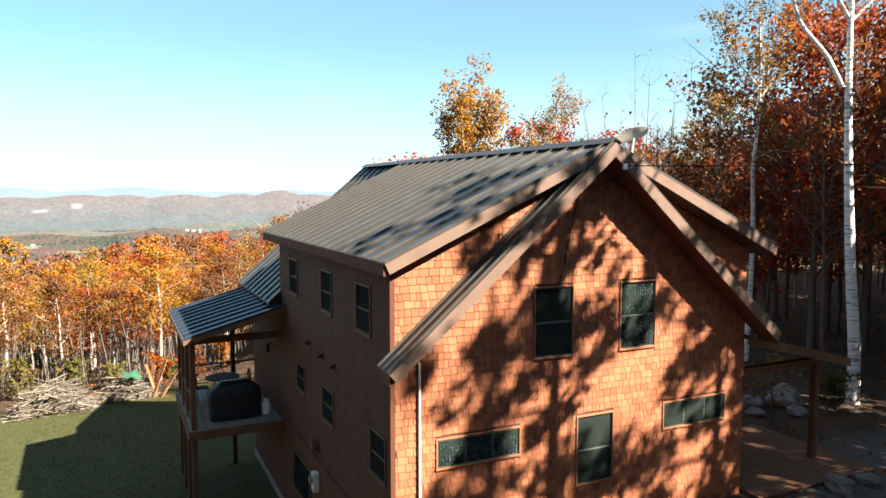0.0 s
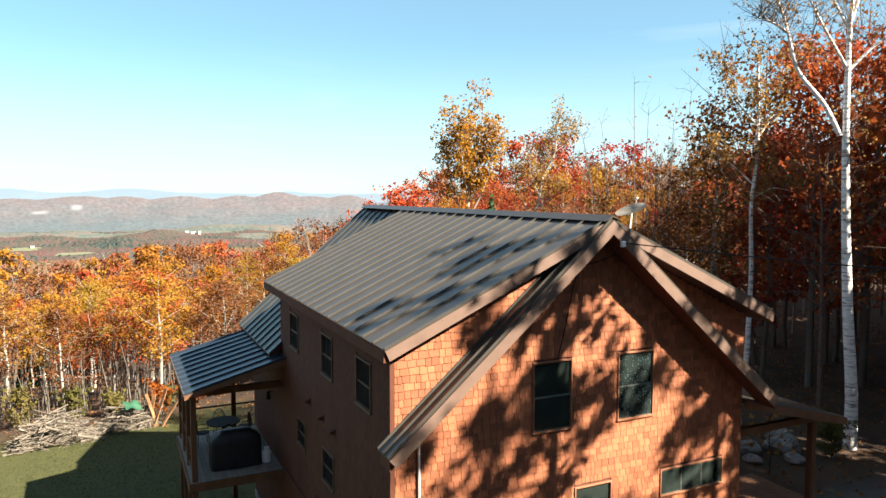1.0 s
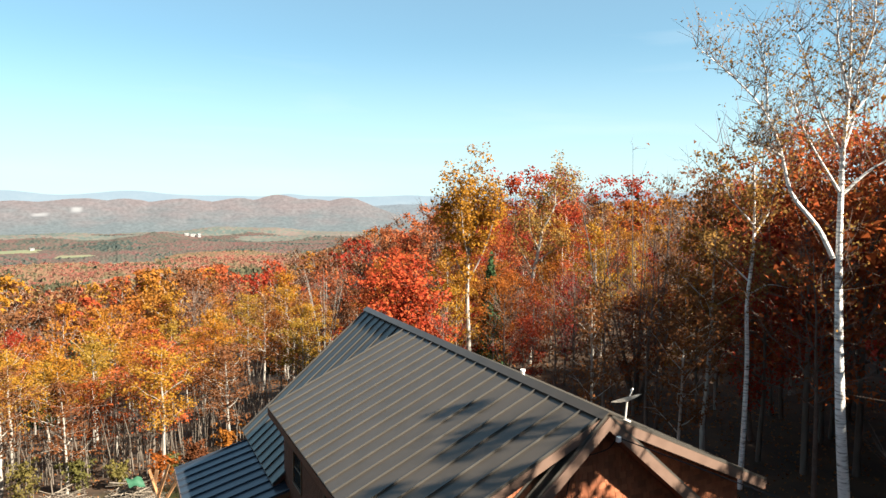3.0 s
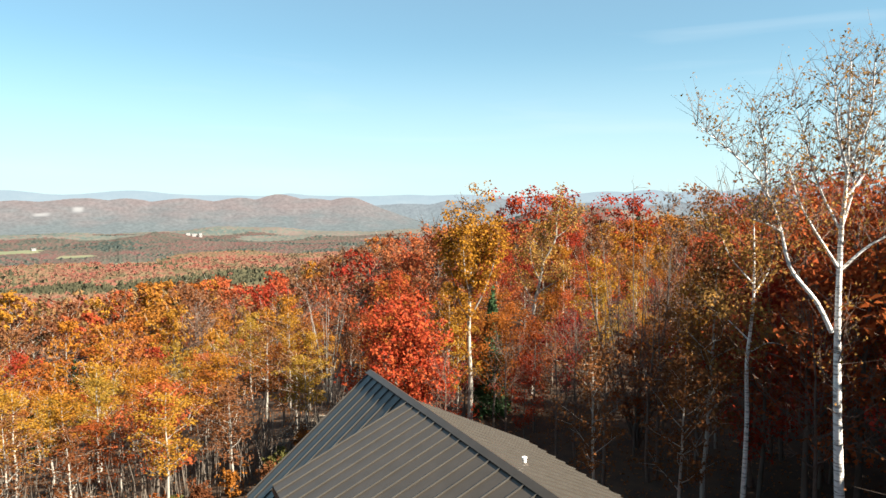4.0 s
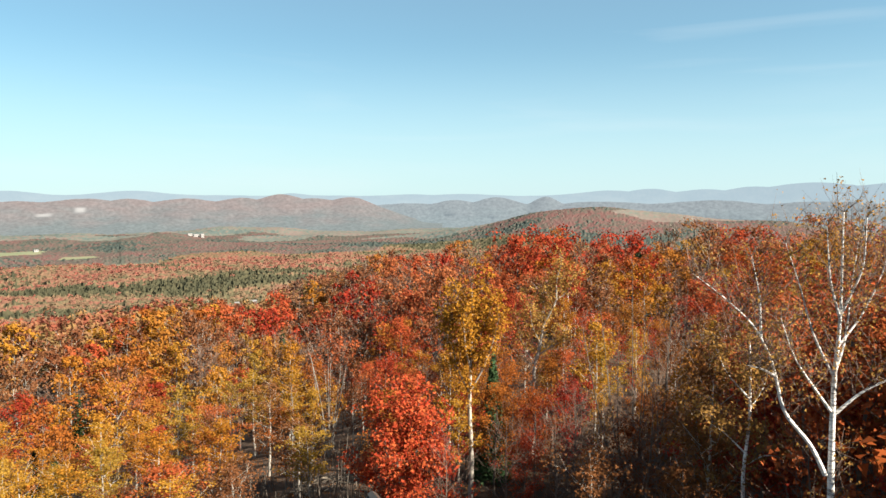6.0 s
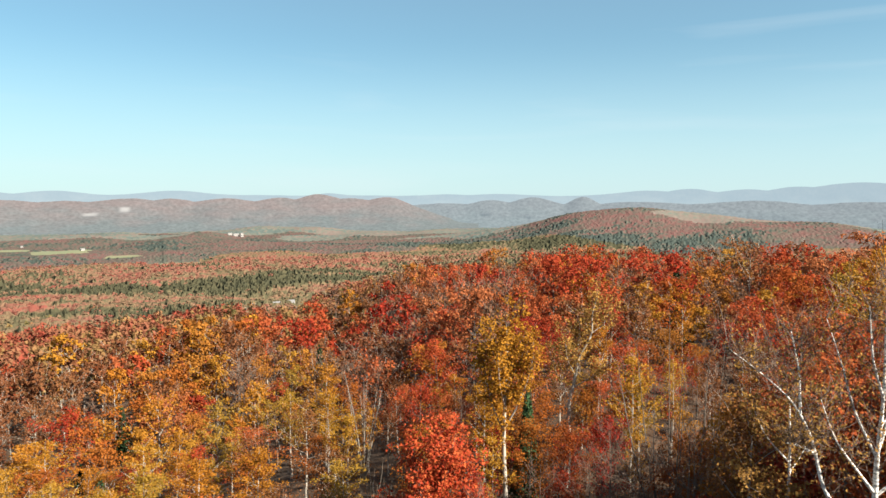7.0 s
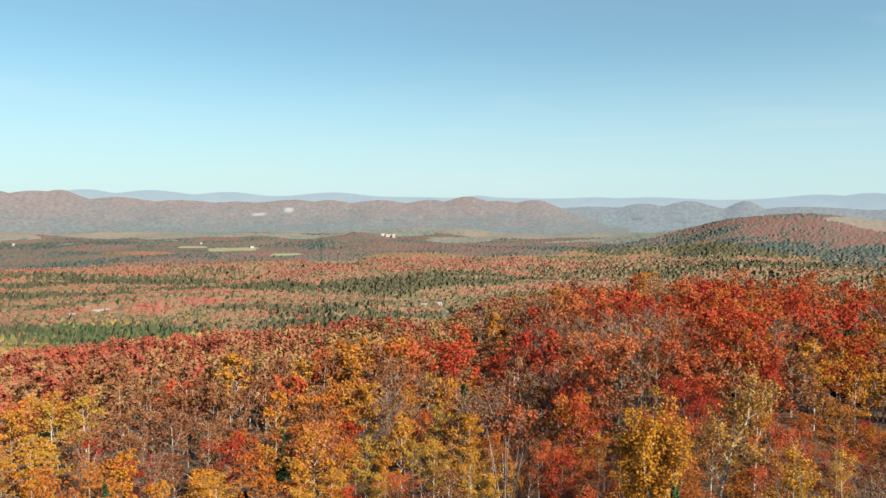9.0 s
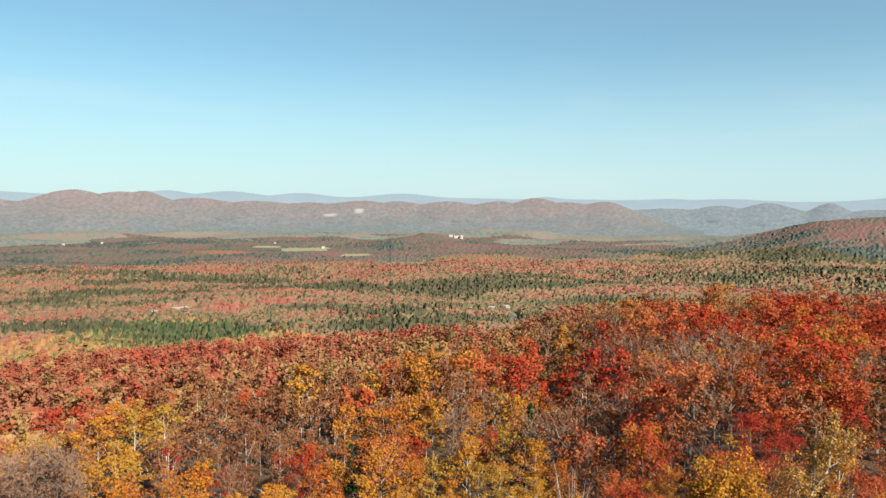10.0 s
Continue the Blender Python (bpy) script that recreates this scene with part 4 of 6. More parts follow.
for d, x, y in spots[NEAR:]:
    groups.setdefault(pick_species(x, y, rng), []).append((x, y, float(ground(x, y)) - 0.2, rng.uniform(0.8, 1.2) * stature(x, y), rng.uniform(0, 6.28), rng.uniform(0, 1)))
STAND_COLOURS = {
    "maple_red": [(0.210, 0.022, 0.015), (0.276, 0.042, 0.020), (0.294, 0.073, 0.028), (0.280, 0.101, 0.042)], "maple_orange": [(0.233, 0.056, 0.017), (0.276, 0.089, 0.020), (0.276, 0.118, 0.024)],
    "birch_yellow": [(0.289, 0.107, 0.017), (0.322, 0.149, 0.022), (0.252, 0.154, 0.028)], "beech_rust": [(0.130, 0.049, 0.025), (0.163, 0.068, 0.031), (0.182, 0.084, 0.037)],
    "bare": [(0.140, 0.073, 0.045), (0.163, 0.093, 0.056)], "spruce": [(0.015, 0.030, 0.014), (0.030, 0.054, 0.023)]}
for k in range(16):          # tall pale stems where the slope breaks off
    a, d = math.radians(rng.uniform(-29, -23.5)), rng.uniform(84, 104)
    x, y = EYE_X + d * math.sin(a), EYE_Y + d * math.cos(a)
    groups["bare"].append((x, y, float(ground(x, y)) - 0.2, rng.uniform(0.85, 1.1), rng.uniform(0, 6.28), 0.5))
# taller woods added up the slope, mostly out of view on the sunny side, to keep the near woods in shade
for _ in range(6000):
    a, d = math.radians(rng.uniform(62, 140)), math.sqrt(rng.uniform(24 ** 2, 80 ** 2))
    x, y = EYE_X + d * math.sin(a), EYE_Y + d * math.cos(a)
    cell = (int(x // 4), int(y // 4))
    if x + 0.78 * y < 24.5 or any(math.hypot(x - p, y - q) < 3.1 for cx in (-1, 0, 1) for cy in (-1, 0, 1) for p, q in taken.get((cell[0] + cx, cell[1] + cy), ())):
        continue
    taken.setdefault(cell, []).append((x, y))
    groups.setdefault(("beech_rust", "maple_orange", "spruce", "maple_red", "spruce")[int(rng.integers(5))], []).append((x, y, float(ground(x, y)) - 0.2, (rng.uniform(1.3, 1.75) if a > 1.2 else rng.uniform(1.0, 1.3)), rng.uniform(0, 6.28), rng.uniform(0, 1)))
# unseen woods added behind the drive and the lawn, to block low sky light and fill reflections
for _ in range(1500):
    a, d = math.radians(rng.uniform(120, 322)), math.sqrt(rng.uniform(18 ** 2, 62 ** 2))
    x, y = EYE_X + d * math.sin(a), EYE_Y + d * math.cos(a)
    cell = (int(x // 4.2), int(y // 4.2), "back")
    if y > -27 and x > -25 or y > 10 or cell in taken:
        continue
    taken[cell] = ()
    groups.setdefault(("beech_rust", "maple_orange", "maple_red", "spruce")[int(rng.integers(4))], []).append((x, y, float(ground(x, y)) - 0.2, rng.uniform(1.5, 1.9), rng.uniform(0, 6.28), rng.uniform(0, 1)))
for s_name, rows in groups.items():
    stand("woods_" + s_name, rows, LIB[s_name][1], LIB[s_name][5], leaf_mat(s_name + "_stand", STAND_COLOURS[s_name], 0.14, tint=True, contrast=0.12), LIB[s_name][3], LIB[s_name][4].split(" among")[0].split(" at the")[0] + " woods")

# ---- valley woods ----


def tuft(rng, n, wide, high, size):
    """A far crown: leaf masses lying over a rounded, uneven form."""
    p = rng.normal(size=(n, 3))
    p[:, 2] = np.abs(p[:, 2]) * 0.9 + 0.1
    p /= np.linalg.norm(p, axis=1, keepdims=True)
    a = np.cross(p + rng.normal(0, 0.45, (n, 3)), rng.normal(size=(n, 3)))
    a /= np.linalg.norm(a, axis=1, keepdims=True)
    b = np.cross(p + rng.normal(0, 0.45, (n, 3)), a)
    b /= np.linalg.norm(b, axis=1, keepdims=True)
    at = p * np.array([wide, wide, high * 0.62]) * rng.uniform(0.75, 1.08, (n, 1)) + np.array([0, 0, high * 0.35])
    s = size * rng.uniform(0.7, 1.4, (n, 1))
    verts = np.stack([at - a * s * 0.6, at + a * s * 0.5 + b * s * 0.55, at + a * s * 0.4 - b * s * 0.55], 1).reshape(-1, 3)
    return verts, np.arange(3 * n).reshape(-1, 3)


def cone_tree(rng, wide, high):
    pieces = []
    for z0, z1, r in ((0.1, 0.6, 1.0), (0.4, 0.82, 0.7), (0.65, 1.0, 0.42)):
        a = np.linspace(0, 2 * np.pi, 6, endpoint=False) + rng.uniform(0, 1)
        ring = np.column_stack([np.cos(a) * wide * r * rng.uniform(0.8, 1.2, 6), np.sin(a) * wide * r * rng.uniform(0.8, 1.2, 6), np.full(6, z0 * high)])
        pieces.append((np.vstack([ring, [[0, 0, z1 * high]]]), np.array([[k, (k + 1) % 6, 6] for k in range(6)])))
    return join(pieces)


def in_field(d, way):
    return np.max([np.exp(-(np.abs(way - w) / dw) ** 4 - (np.abs(d - r) / dr) ** 4) for w, dw, r, dr in FIELDS], axis=0)


# stands of conifers (+) and of maples (-): bearing, half width, distance, half depth, weight
STANDS = ((4, 12, 1480, 110, 0.34), (20, 7, 2450, 300, 0.36), (27, 13, 1200, 150, 0.30), (-4, 16, 2030, 110, -0.4), (36, 9, 2900, 320, -0.1), (34, 9, 2380, 120, 0.25), (12, 7, 2150, 140, -0.25), (-16, 8, 1250, 140, -0.15), (3, 3, 3150, 160, -0.4), (50, 10, 2700, 300, -0.2), (-12, 10, 1650, 120, 0.1))


def pines(x, y, d, way):
    """How strongly the woods lean to conifers at a place: above nought they do."""
    lean = (patchy(x / 420, y / 150, 11) - 0.5) * 0.7 + (patchy(x / 120, y / 60, 12) - 0.5) * 0.75 - 0.16 - 0.7 * step(650, 400, d)
    return lean + sum(k * np.exp(-((way - w) / dw) ** 2 - ((d - r) / dr) ** 2) for w, dw, r, dr, k in STANDS)


def autumn(x, y):
    """Place on the colour ramp of the broadleaf woods: olive and gold low, red high."""
    return 0.66 + (patchy(x / 260, y / 110, 21) - 0.5) * 0.4 + (patchy(x / 60, y / 40, 22) - 0.5) * 0.45


# palettes turn greyer and bluer with distance: haze painted into the leaf colours
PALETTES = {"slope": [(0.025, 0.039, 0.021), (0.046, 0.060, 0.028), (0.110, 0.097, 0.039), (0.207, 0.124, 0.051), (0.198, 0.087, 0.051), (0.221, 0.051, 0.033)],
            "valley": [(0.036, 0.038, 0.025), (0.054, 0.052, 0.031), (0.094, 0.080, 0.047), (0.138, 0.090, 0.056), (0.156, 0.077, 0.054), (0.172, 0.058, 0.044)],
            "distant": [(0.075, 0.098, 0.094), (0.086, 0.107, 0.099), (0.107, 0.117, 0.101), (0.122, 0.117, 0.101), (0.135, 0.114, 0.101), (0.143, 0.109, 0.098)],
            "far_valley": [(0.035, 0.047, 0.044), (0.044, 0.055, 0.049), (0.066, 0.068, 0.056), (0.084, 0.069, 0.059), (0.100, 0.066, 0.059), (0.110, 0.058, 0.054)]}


def canopy():
    """The closed roof of the woods from the foot of the hill to the far side of the valley: each tree a dome or a point."""
    ways = np.linspace(-36, 68, 720)
    u = np.linspace(0, 1, 310)
    near = brow(ways) + 3
    w, k = np.meshgrid(ways, u)
    d = near[None, :] * (3905 / near[None, :]) ** k * (1 + 0.003 * (chance(np.round(w * 40), np.round(k * 900), 3) - 0.5))
    x, y = EYE_X + d * np.sin(np.radians(w)), EYE_Y + d * np.cos(np.radians(w))
    size = np.where(d < 900, 6.0, np.where(d < 2000, 8.0, 11.0))
    gi, gj = np.floor(x / size), np.floor(y / size)
    best, who = np.full(x.shape, 9.0), np.zeros(x.shape)
    for a in (-1, 0, 1):
        for b in (-1, 0, 1):
            r = np.hypot(x / size - gi - a - chance(gi + a, gj + b, 1), y / size - gj - b - chance(gi + a, gj + b, 2))
            own = chance(gi + a, gj + b, 6)
            who, best = np.where(r < best, own, who), np.minimum(r, best)
    row, column = np.meshgrid(np.arange(len(u)), np.arange(len(ways)), indexing="ij")
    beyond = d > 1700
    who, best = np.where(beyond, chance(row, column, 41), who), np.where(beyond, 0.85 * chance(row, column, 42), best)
    conifer = pines(x, y, d, w) + (who - 0.5) * np.where(beyond, 0.6, 0.35) > 0
    who = np.where(beyond, chance(row, column, 43), who)
    rise = np.where(conifer, 10.5 * np.clip(1 - best * 1.1, 0, 1) + 2.5, 8.0 * np.sqrt(np.clip(1 - (best * 1.1) ** 2, 0.05, 1)) * 0.6 + 3.6) * (0.75 + 0.5 * chance(np.round(who * 999), gi * 0, 8)) * (1 - 0.45 * step(1900, 2500, d))
    z = ground(x, y) + (rise * step(0, 0.035, k) * (0.5 + 0.5 * step(350, 900, d)) - 0.8) * (1 - in_field(d, w)) - 1.2 * in_field(d, w)
    tint = np.where(conifer, 0.02 + 0.26 * who, np.clip(autumn(x, y) + (who - 0.5) * 0.5 + 0.06 * step(25, 32, w) * step(2300, 2700, d), 0.3, 1))
    n = len(ways)
    i, j = np.meshgrid(np.arange(len(u) - 1), np.arange(n - 1), indexing="ij")
    faces = np.stack([i * n + j, i * n + j + 1, (i + 1) * n + j + 1, (i + 1) * n + j], -1).reshape(-1, 4)
    flip = (chance(i, j, 51) > 0.5).reshape(-1, 1)
    a, b, c, e = faces.T
    faces = np.concatenate([np.where(flip, np.stack([a, b, c], -1), np.stack([a, b, e], -1)), np.where(flip, np.stack([a, c, e], -1), np.stack([b, c, e], -1))])
    verts = np.stack([x, y, z], -1).reshape(-1, 3)
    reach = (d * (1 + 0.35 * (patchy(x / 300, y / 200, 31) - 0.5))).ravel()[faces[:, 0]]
    for name, lo, hi, label in (("slope", 0, 900, "red, gold and dark green woods below the hill"), ("valley", 900, 2250, "rust, olive and dark green woods covering the valley"), ("far_valley", 2250, 3150, "rust and green woods on the far valley side, haze painted into their colour"), ("distant", 3150, 9e9, "woods at the foot of the far hills, blue-grey haze painted into their colour")):
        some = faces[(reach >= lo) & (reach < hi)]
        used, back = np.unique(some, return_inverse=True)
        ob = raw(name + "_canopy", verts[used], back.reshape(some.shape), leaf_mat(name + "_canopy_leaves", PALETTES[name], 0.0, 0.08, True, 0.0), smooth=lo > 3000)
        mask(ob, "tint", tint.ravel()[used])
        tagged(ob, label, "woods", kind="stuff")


def valley():
    rng = np.random.default_rng(9)
    broad = [tuft(rng, 16, 4.3, 7.5, 3.9) for _ in range(8)]
    rough = [tuft(rng, 34, 2.9, 9.0, 2.2) for _ in range(8)]
    fine = []
    for _ in range(8):
        p = rng.normal(size=(26, 3))
        p *= rng.uniform(0.3, 1.0, (26, 1)) / np.linalg.norm(p, axis=1, keepdims=True)
        fine.append(foliage(rng, p * np.array([2.2, 2.2, 3.2]) * rng.uniform(0.8, 1.15, 3) + np.array([0, 0, 5.6]), 120, 0.95, 0.66))
    firs = [grow_spruce(60 + v, 11, 2.2, 12, 90, 1.2)[1] for v in range(4)]
    cones = [cone_tree(rng, 2.6, 12) for _ in range(5)]
    bands = {k: ([], []) for k in ("slope_trees", "valley_trees", "valley_conifers")}
    for lo, hi, count in ((125, 290, 3000), (290, 520, 1800), (520, 1100, 5200), (1100, 2100, 6500)):
        a, d = np.radians(rng.uniform(-35, 67, count)), np.sqrt(rng.uniform(lo ** 2, hi ** 2, count))
        x, y = EYE_X + d * np.sin(a), EYE_Y + d * np.cos(a)
        way = np.degrees(a)
        keep = (in_field(d, way) < 0.3) & (d > brow(way) + 4)
        x, y, d, way = x[keep], y[keep], d[keep], way[keep]
        lean, hue, z = pines(x, y, d, way) + rng.normal(0, 0.13, len(x)), autumn(x, y), ground(x, y) - 0.5
        for k in range(len(x)):
            size = (0.92 + d[k] * 0.0002) * rng.uniform(0.7, 1.3)
            at = np.array([x[k], y[k], z[k]])
            if lean[k] > 0 and d[k] > 200:
                v, f = cones[rng.integers(5)] if d[k] > 520 else firs[rng.integers(4)]
                crowns, tints = bands["valley_conifers"]
                crowns.append((v * size * np.array([1.25, 1.25, 0.9]) + at, f))
                tints.append(np.full(len(v), rng.uniform(0, 1)))
            else:
                v, f = (fine if d[k] < 400 else rough if d[k] < 900 else broad)[rng.integers(8)]
                crowns, tints = bands["slope_trees" if d[k] < 900 + rng.normal(0, 120) else "valley_trees"]
                crowns.append((v * size + at, f))
                tints.append(np.full(len(v), np.clip((hue[k] - 0.3) / 0.7 + rng.normal(0, 0.2), 0, 1)))
    # valley trees and conifers take the haze-greyed valley palette
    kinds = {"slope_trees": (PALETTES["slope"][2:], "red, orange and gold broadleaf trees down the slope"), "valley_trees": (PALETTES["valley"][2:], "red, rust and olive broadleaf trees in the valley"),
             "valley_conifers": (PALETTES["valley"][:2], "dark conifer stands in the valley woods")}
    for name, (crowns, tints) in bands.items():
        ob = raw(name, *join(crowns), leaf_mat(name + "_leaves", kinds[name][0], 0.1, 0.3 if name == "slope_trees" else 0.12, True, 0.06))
        mask(ob, "tint", np.concatenate(tints))
        tagged(ob, kinds[name][1], "woods", kind="stuff")


canopy()
valley()

# ---- single trees that stand out ----
RIGHT = np.array([0.905, -0.426, 0.0])      # the way across the view
DEEP = np.array([0.426, 0.905, 0.0])


def hero(name, base, stems, leaf_m, bark_m, label, n_leaf, size, spread, sides=8, twig=3, seed=1, leaf_from=0.45, reach=1.0, clump=0.75):
    """A tree from the lines of its stems and limbs, each (list of (across, deep, height), thickness at foot and tip); twigs and leaves grow along them."""
    rng = np.random.default_rng(seed)
    foot = np.array([base[0], base[1], float(ground(*base)) - 0.1])
    wood, fine, spots = [], [], []
    for line, r0, r1 in stems:
        pts = np.array([a * RIGHT + d * DEEP + np.array([0, 0, h]) for a, d, h in line])
        t = np.linspace(0, len(pts) - 1, len(pts) * 3)
        smooth = np.column_stack([np.interp(t, np.arange(len(pts)), pts[:, c]) for c in range(3)])
        smooth[1:-1] = (smooth[:-2] + smooth[1:-1] * 2 + smooth[2:]) / 4
        wood.append(tube(smooth, np.linspace(r0, r1, len(smooth)), sides))
        if r0 < 0.3 or len(line) > 4:
            start = int(len(smooth) * (leaf_from if r0 > 0.12 else 0.25))
            for p in smooth[start:]:
                for _ in range(twig):
                    d = rng.normal(0, 1, 3)
                    d[2] = abs(d[2]) * 0.9 + 0.5
                    d *= rng.uniform(0.5, 1.4) * reach / np.linalg.norm(d)
                    mid = p + d * 0.5 + rng.normal(0, 0.08, 3)
                    end = p + d + rng.normal(0, 0.1, 3)
                    fine.append(tube(np.array([p, mid, end]), [0.014, 0.009, 0.003], 3))
                    e2 = mid + rng.normal(0, 0.35, 3) * reach + np.array([0, 0, 0.3 * reach])
                    fine.append(tube(np.array([mid, (mid + e2) / 2, e2]), [0.008, 0.006, 0.003], 3))
                    e3 = end + rng.normal(0, 0.22, 3) * reach + np.array([0, 0, 0.22 * reach])
                    fine.append(tube(np.array([mid * 0.4 + end * 0.6, e3]), [0.007, 0.002], 3))
                    spots += [mid, end, e2, e3]
    ob = thing(name, tuple(foot), label, "tree")
    raw("trunk", *join(wood), bark_m, ob, smooth=True)
    tagged(raw("twig_spray", *join(fine), M_TWIG, ob), kind="stuff")
    if n_leaf:
        spots = np.array(spots)
        spots = spots[rng.uniform(size=len(spots)) < clump]
        raw("crown", *foliage(rng, spots, n_leaf, spread * 1.6, size), leaf_m, ob)
    return ob


THIN_GOLD = leaf_mat("sparse_gold_leaves", [(0.242, 0.129, 0.042), (0.299, 0.174, 0.046), (0.216, 0.104, 0.042)])
SCARLET = leaf_mat("scarlet_maple_leaves", [(0.29, 0.030, 0.018), (0.34, 0.052, 0.023), (0.36, 0.086, 0.030)], 0.9)
hero("birch_tree", (18.0, 4.0), [
    ([(0.85, 0, 0), (0.85, 0, 2), (0.55, 0, 5), (0.35, 0, 8), (0.2, 0, 11), (0.15, 0, 14.6), (0.3, 0, 16.52), (0.35, 0.2, 20.52)], 0.23, 0.025),
    ([(0.0, 0, 11.1), (-0.5, 0.1, 12.2), (-1.5, 0.2, 13.3), (-1.75, 0.3, 14.6), (-2.0, 0.4, 15.48), (-2.6, 0.4, 16.52), (-3.7, 0.3, 17.48), (-4.9, 0.2, 18.36)], 0.085, 0.01),
    ([(-1.75, 0.3, 14.6), (-2.3, 0.2, 14.92), (-2.9, 0.1, 15.08)], 0.06, 0.02),
    ([(-2.3, 0.4, 16.04), (-2.3, 0.6, 17.48), (-2.6, 0.7, 18.92)], 0.05, 0.012),
    ([(0.12, 0, 13.4), (-0.9, -0.4, 14.6), (-1.7, -0.8, 15.56), (-2.3, -1.0, 17)], 0.06, 0.01),
    ([(0.15, 0, 14.68), (-0.5, 0.3, 16.12), (-0.9, 0.5, 17.8), (-1.4, 0.7, 19.4)], 0.055, 0.008),
    ([(0.15, 0, 14.68), (0.7, 0.3, 16.04), (0.9, 0.5, 17.8), (1.2, 0.6, 19.72)], 0.055, 0.008),
    ([(0.1, 0, 13.2), (1.0, -0.2, 14.2), (2.3, -0.4, 14.92), (3.4, -0.5, 16.12)], 0.06, 0.01),
    ([(0.2, 0, 15.72), (1.1, 0.1, 16.84), (1.9, 0.3, 18.36), (2.3, 0.4, 19.72)], 0.045, 0.008),
    ([(0.3, 0, 16.68), (-0.3, -0.3, 18.12), (-0.6, -0.5, 20.04)], 0.05, 0.012),
    ([(0.3, 0, 16.92), (0.8, -0.4, 18.6), (0.7, -0.6, 20.36)], 0.05, 0.012)],
    THIN_GOLD, M_BIRCH, "tall white-barked birch with forked limbs and few gold leaves", 3600, 0.085, 0.16, 10, 6, 3, 0.45, 1.15)
hero("birch_tree", (20.5, 9.8), [
    ([(0, 0, 0), (0.1, 0, 3), (0.15, 0, 6), (0.0, 0, 8.5), (0.25, 0, 11), (0.2, 0, 13), (0.1, 0, 15)], 0.13, 0.03),
    ([(0.2, 0, 9.0), (1.0, 0.1, 9.4), (2.0, 0.2, 9.2)], 0.04, 0.012), ([(0.2, 0, 9.4), (-0.8, 0.2, 10.4), (-1.6, 0.3, 10.9)], 0.04, 0.012),
    ([(0.2, 0, 11.5), (1.0, 0.3, 12.5), (1.4, 0.5, 14)], 0.04, 0.012), ([(0.2, 0, 12), (-0.9, 0, 13.2), (-1.5, 0, 14.6)], 0.04, 0.012)],
    THIN_GOLD, M_BIRCH, "slim white birch with small gold leaves in the dark woods", 3600, 0.11, 0.25, 7, 3, 4)
hero("aspen_tree", (17.4, 30.5), [
    ([(0, 0, 0), (0.1, 0, 3.56), (-0.1, 0, 7.12), (0.0, 0, 10.68), (0.1, 0, 14.24), (0.0, 0, 16.02)], 0.2, 0.03),
    ([(0, 0, 8.01), (-0.9, 0.4, 9.79), (-1.4, 0.7, 11.93), (-1.5, 0.8, 13.35)], 0.07, 0.015), ([(0, 0, 8.37), (0.9, -0.3, 10.15), (1.5, -0.6, 11.93), (1.9, -0.7, 13.71)], 0.07, 0.015),
    ([(0, 0, 9.35), (0.3, 1.2, 11.12), (0.6, 1.7, 13.35)], 0.06, 0.015), ([(0, 0, 9.79), (-0.4, -1.1, 11.57), (-0.6, -1.6, 13.88)], 0.06, 0.015),
    ([(0, 0, 11.12), (1.0, 0.4, 12.9), (1.5, 0.6, 14.6)], 0.05, 0.012), ([(0, 0, 11.12), (-0.8, -0.2, 13.17), (-1.0, -0.3, 15.13)], 0.05, 0.012)],
    YELLOW, M_PALE, "tall aspen with a golden crown behind the house", 8000, 0.145, 0.34, 7, 3, 5)
hero("birch_tree", (26.4, 35.7), [
    ([(-0.5, 0, 0), (-0.3, 0, 3.4), (-0.5, 0, 6.8), (0.1, 0, 9.35), (0.3, 0, 11.05), (1.4, 0, 12.75), (1.3, 0, 14.45), (1.7, 0, 15.81)], 0.2, 0.025),
    ([(-0.4, 0, 7.65), (-1.4, 0.4, 9.35), (-2.0, 0.6, 11.39)], 0.06, 0.012), ([(-0.2, 0, 8.33), (1.2, -0.4, 9.35), (2.2, -0.7, 9.86)], 0.06, 0.012),
    ([(0.1, 0, 9.35), (-0.7, -0.5, 10.88), (-0.9, -0.8, 12.75)], 0.05, 0.012), ([(0.2, 0, 10.54), (0.4, 0.9, 12.24), (0.5, 1.2, 13.6)], 0.05, 0.012), ([(1.3, 0, 12.92), (2.3, 0.2, 13.6), (2.8, 0.3, 14.79)], 0.04, 0.01)],
    THIN_GOLD, M_PALE, "crooked birch with thinning tan leaves behind the house", 4200, 0.13, 0.3, 7, 3, 6)
rng = np.random.default_rng(77)
fan = [([(0, 0, 0), (math.sin(k) * 0.5, math.cos(k) * 0.4, 2.5), (math.sin(k) * 1.1, math.cos(k) * 0.9, 6), (math.sin(k) * rng.uniform(1.3, 2.6), math.cos(k) * 1.5, rng.uniform(8, 11))], 0.09, 0.012) for k in np.linspace(0, 6, 9)]
hero("bare_tree", (13.2, 52.0), fan, RUST, M_PALE, "cluster of leafless pale grey stems at the wood's edge", 250, 0.2, 0.3, 5, 2, 7)
fan = [([(0, 0, 0), (math.sin(k) * 0.9, math.cos(k) * 0.6, 2.5), (math.sin(k) * 2.4, math.cos(k) * 1.6, 6), (math.sin(k) * rng.uniform(2.6, 4.2), math.cos(k) * 2.5, rng.uniform(12, 17))], 0.10, 0.012) for k in np.linspace(0.3, 6.3, 11)]
hero("bare_tree", (25.5, 22.5), fan, RUST, M_BARK, "leafless vase-shaped tree with many thin branches", 120, 0.2, 0.3, 5, 3, 8)
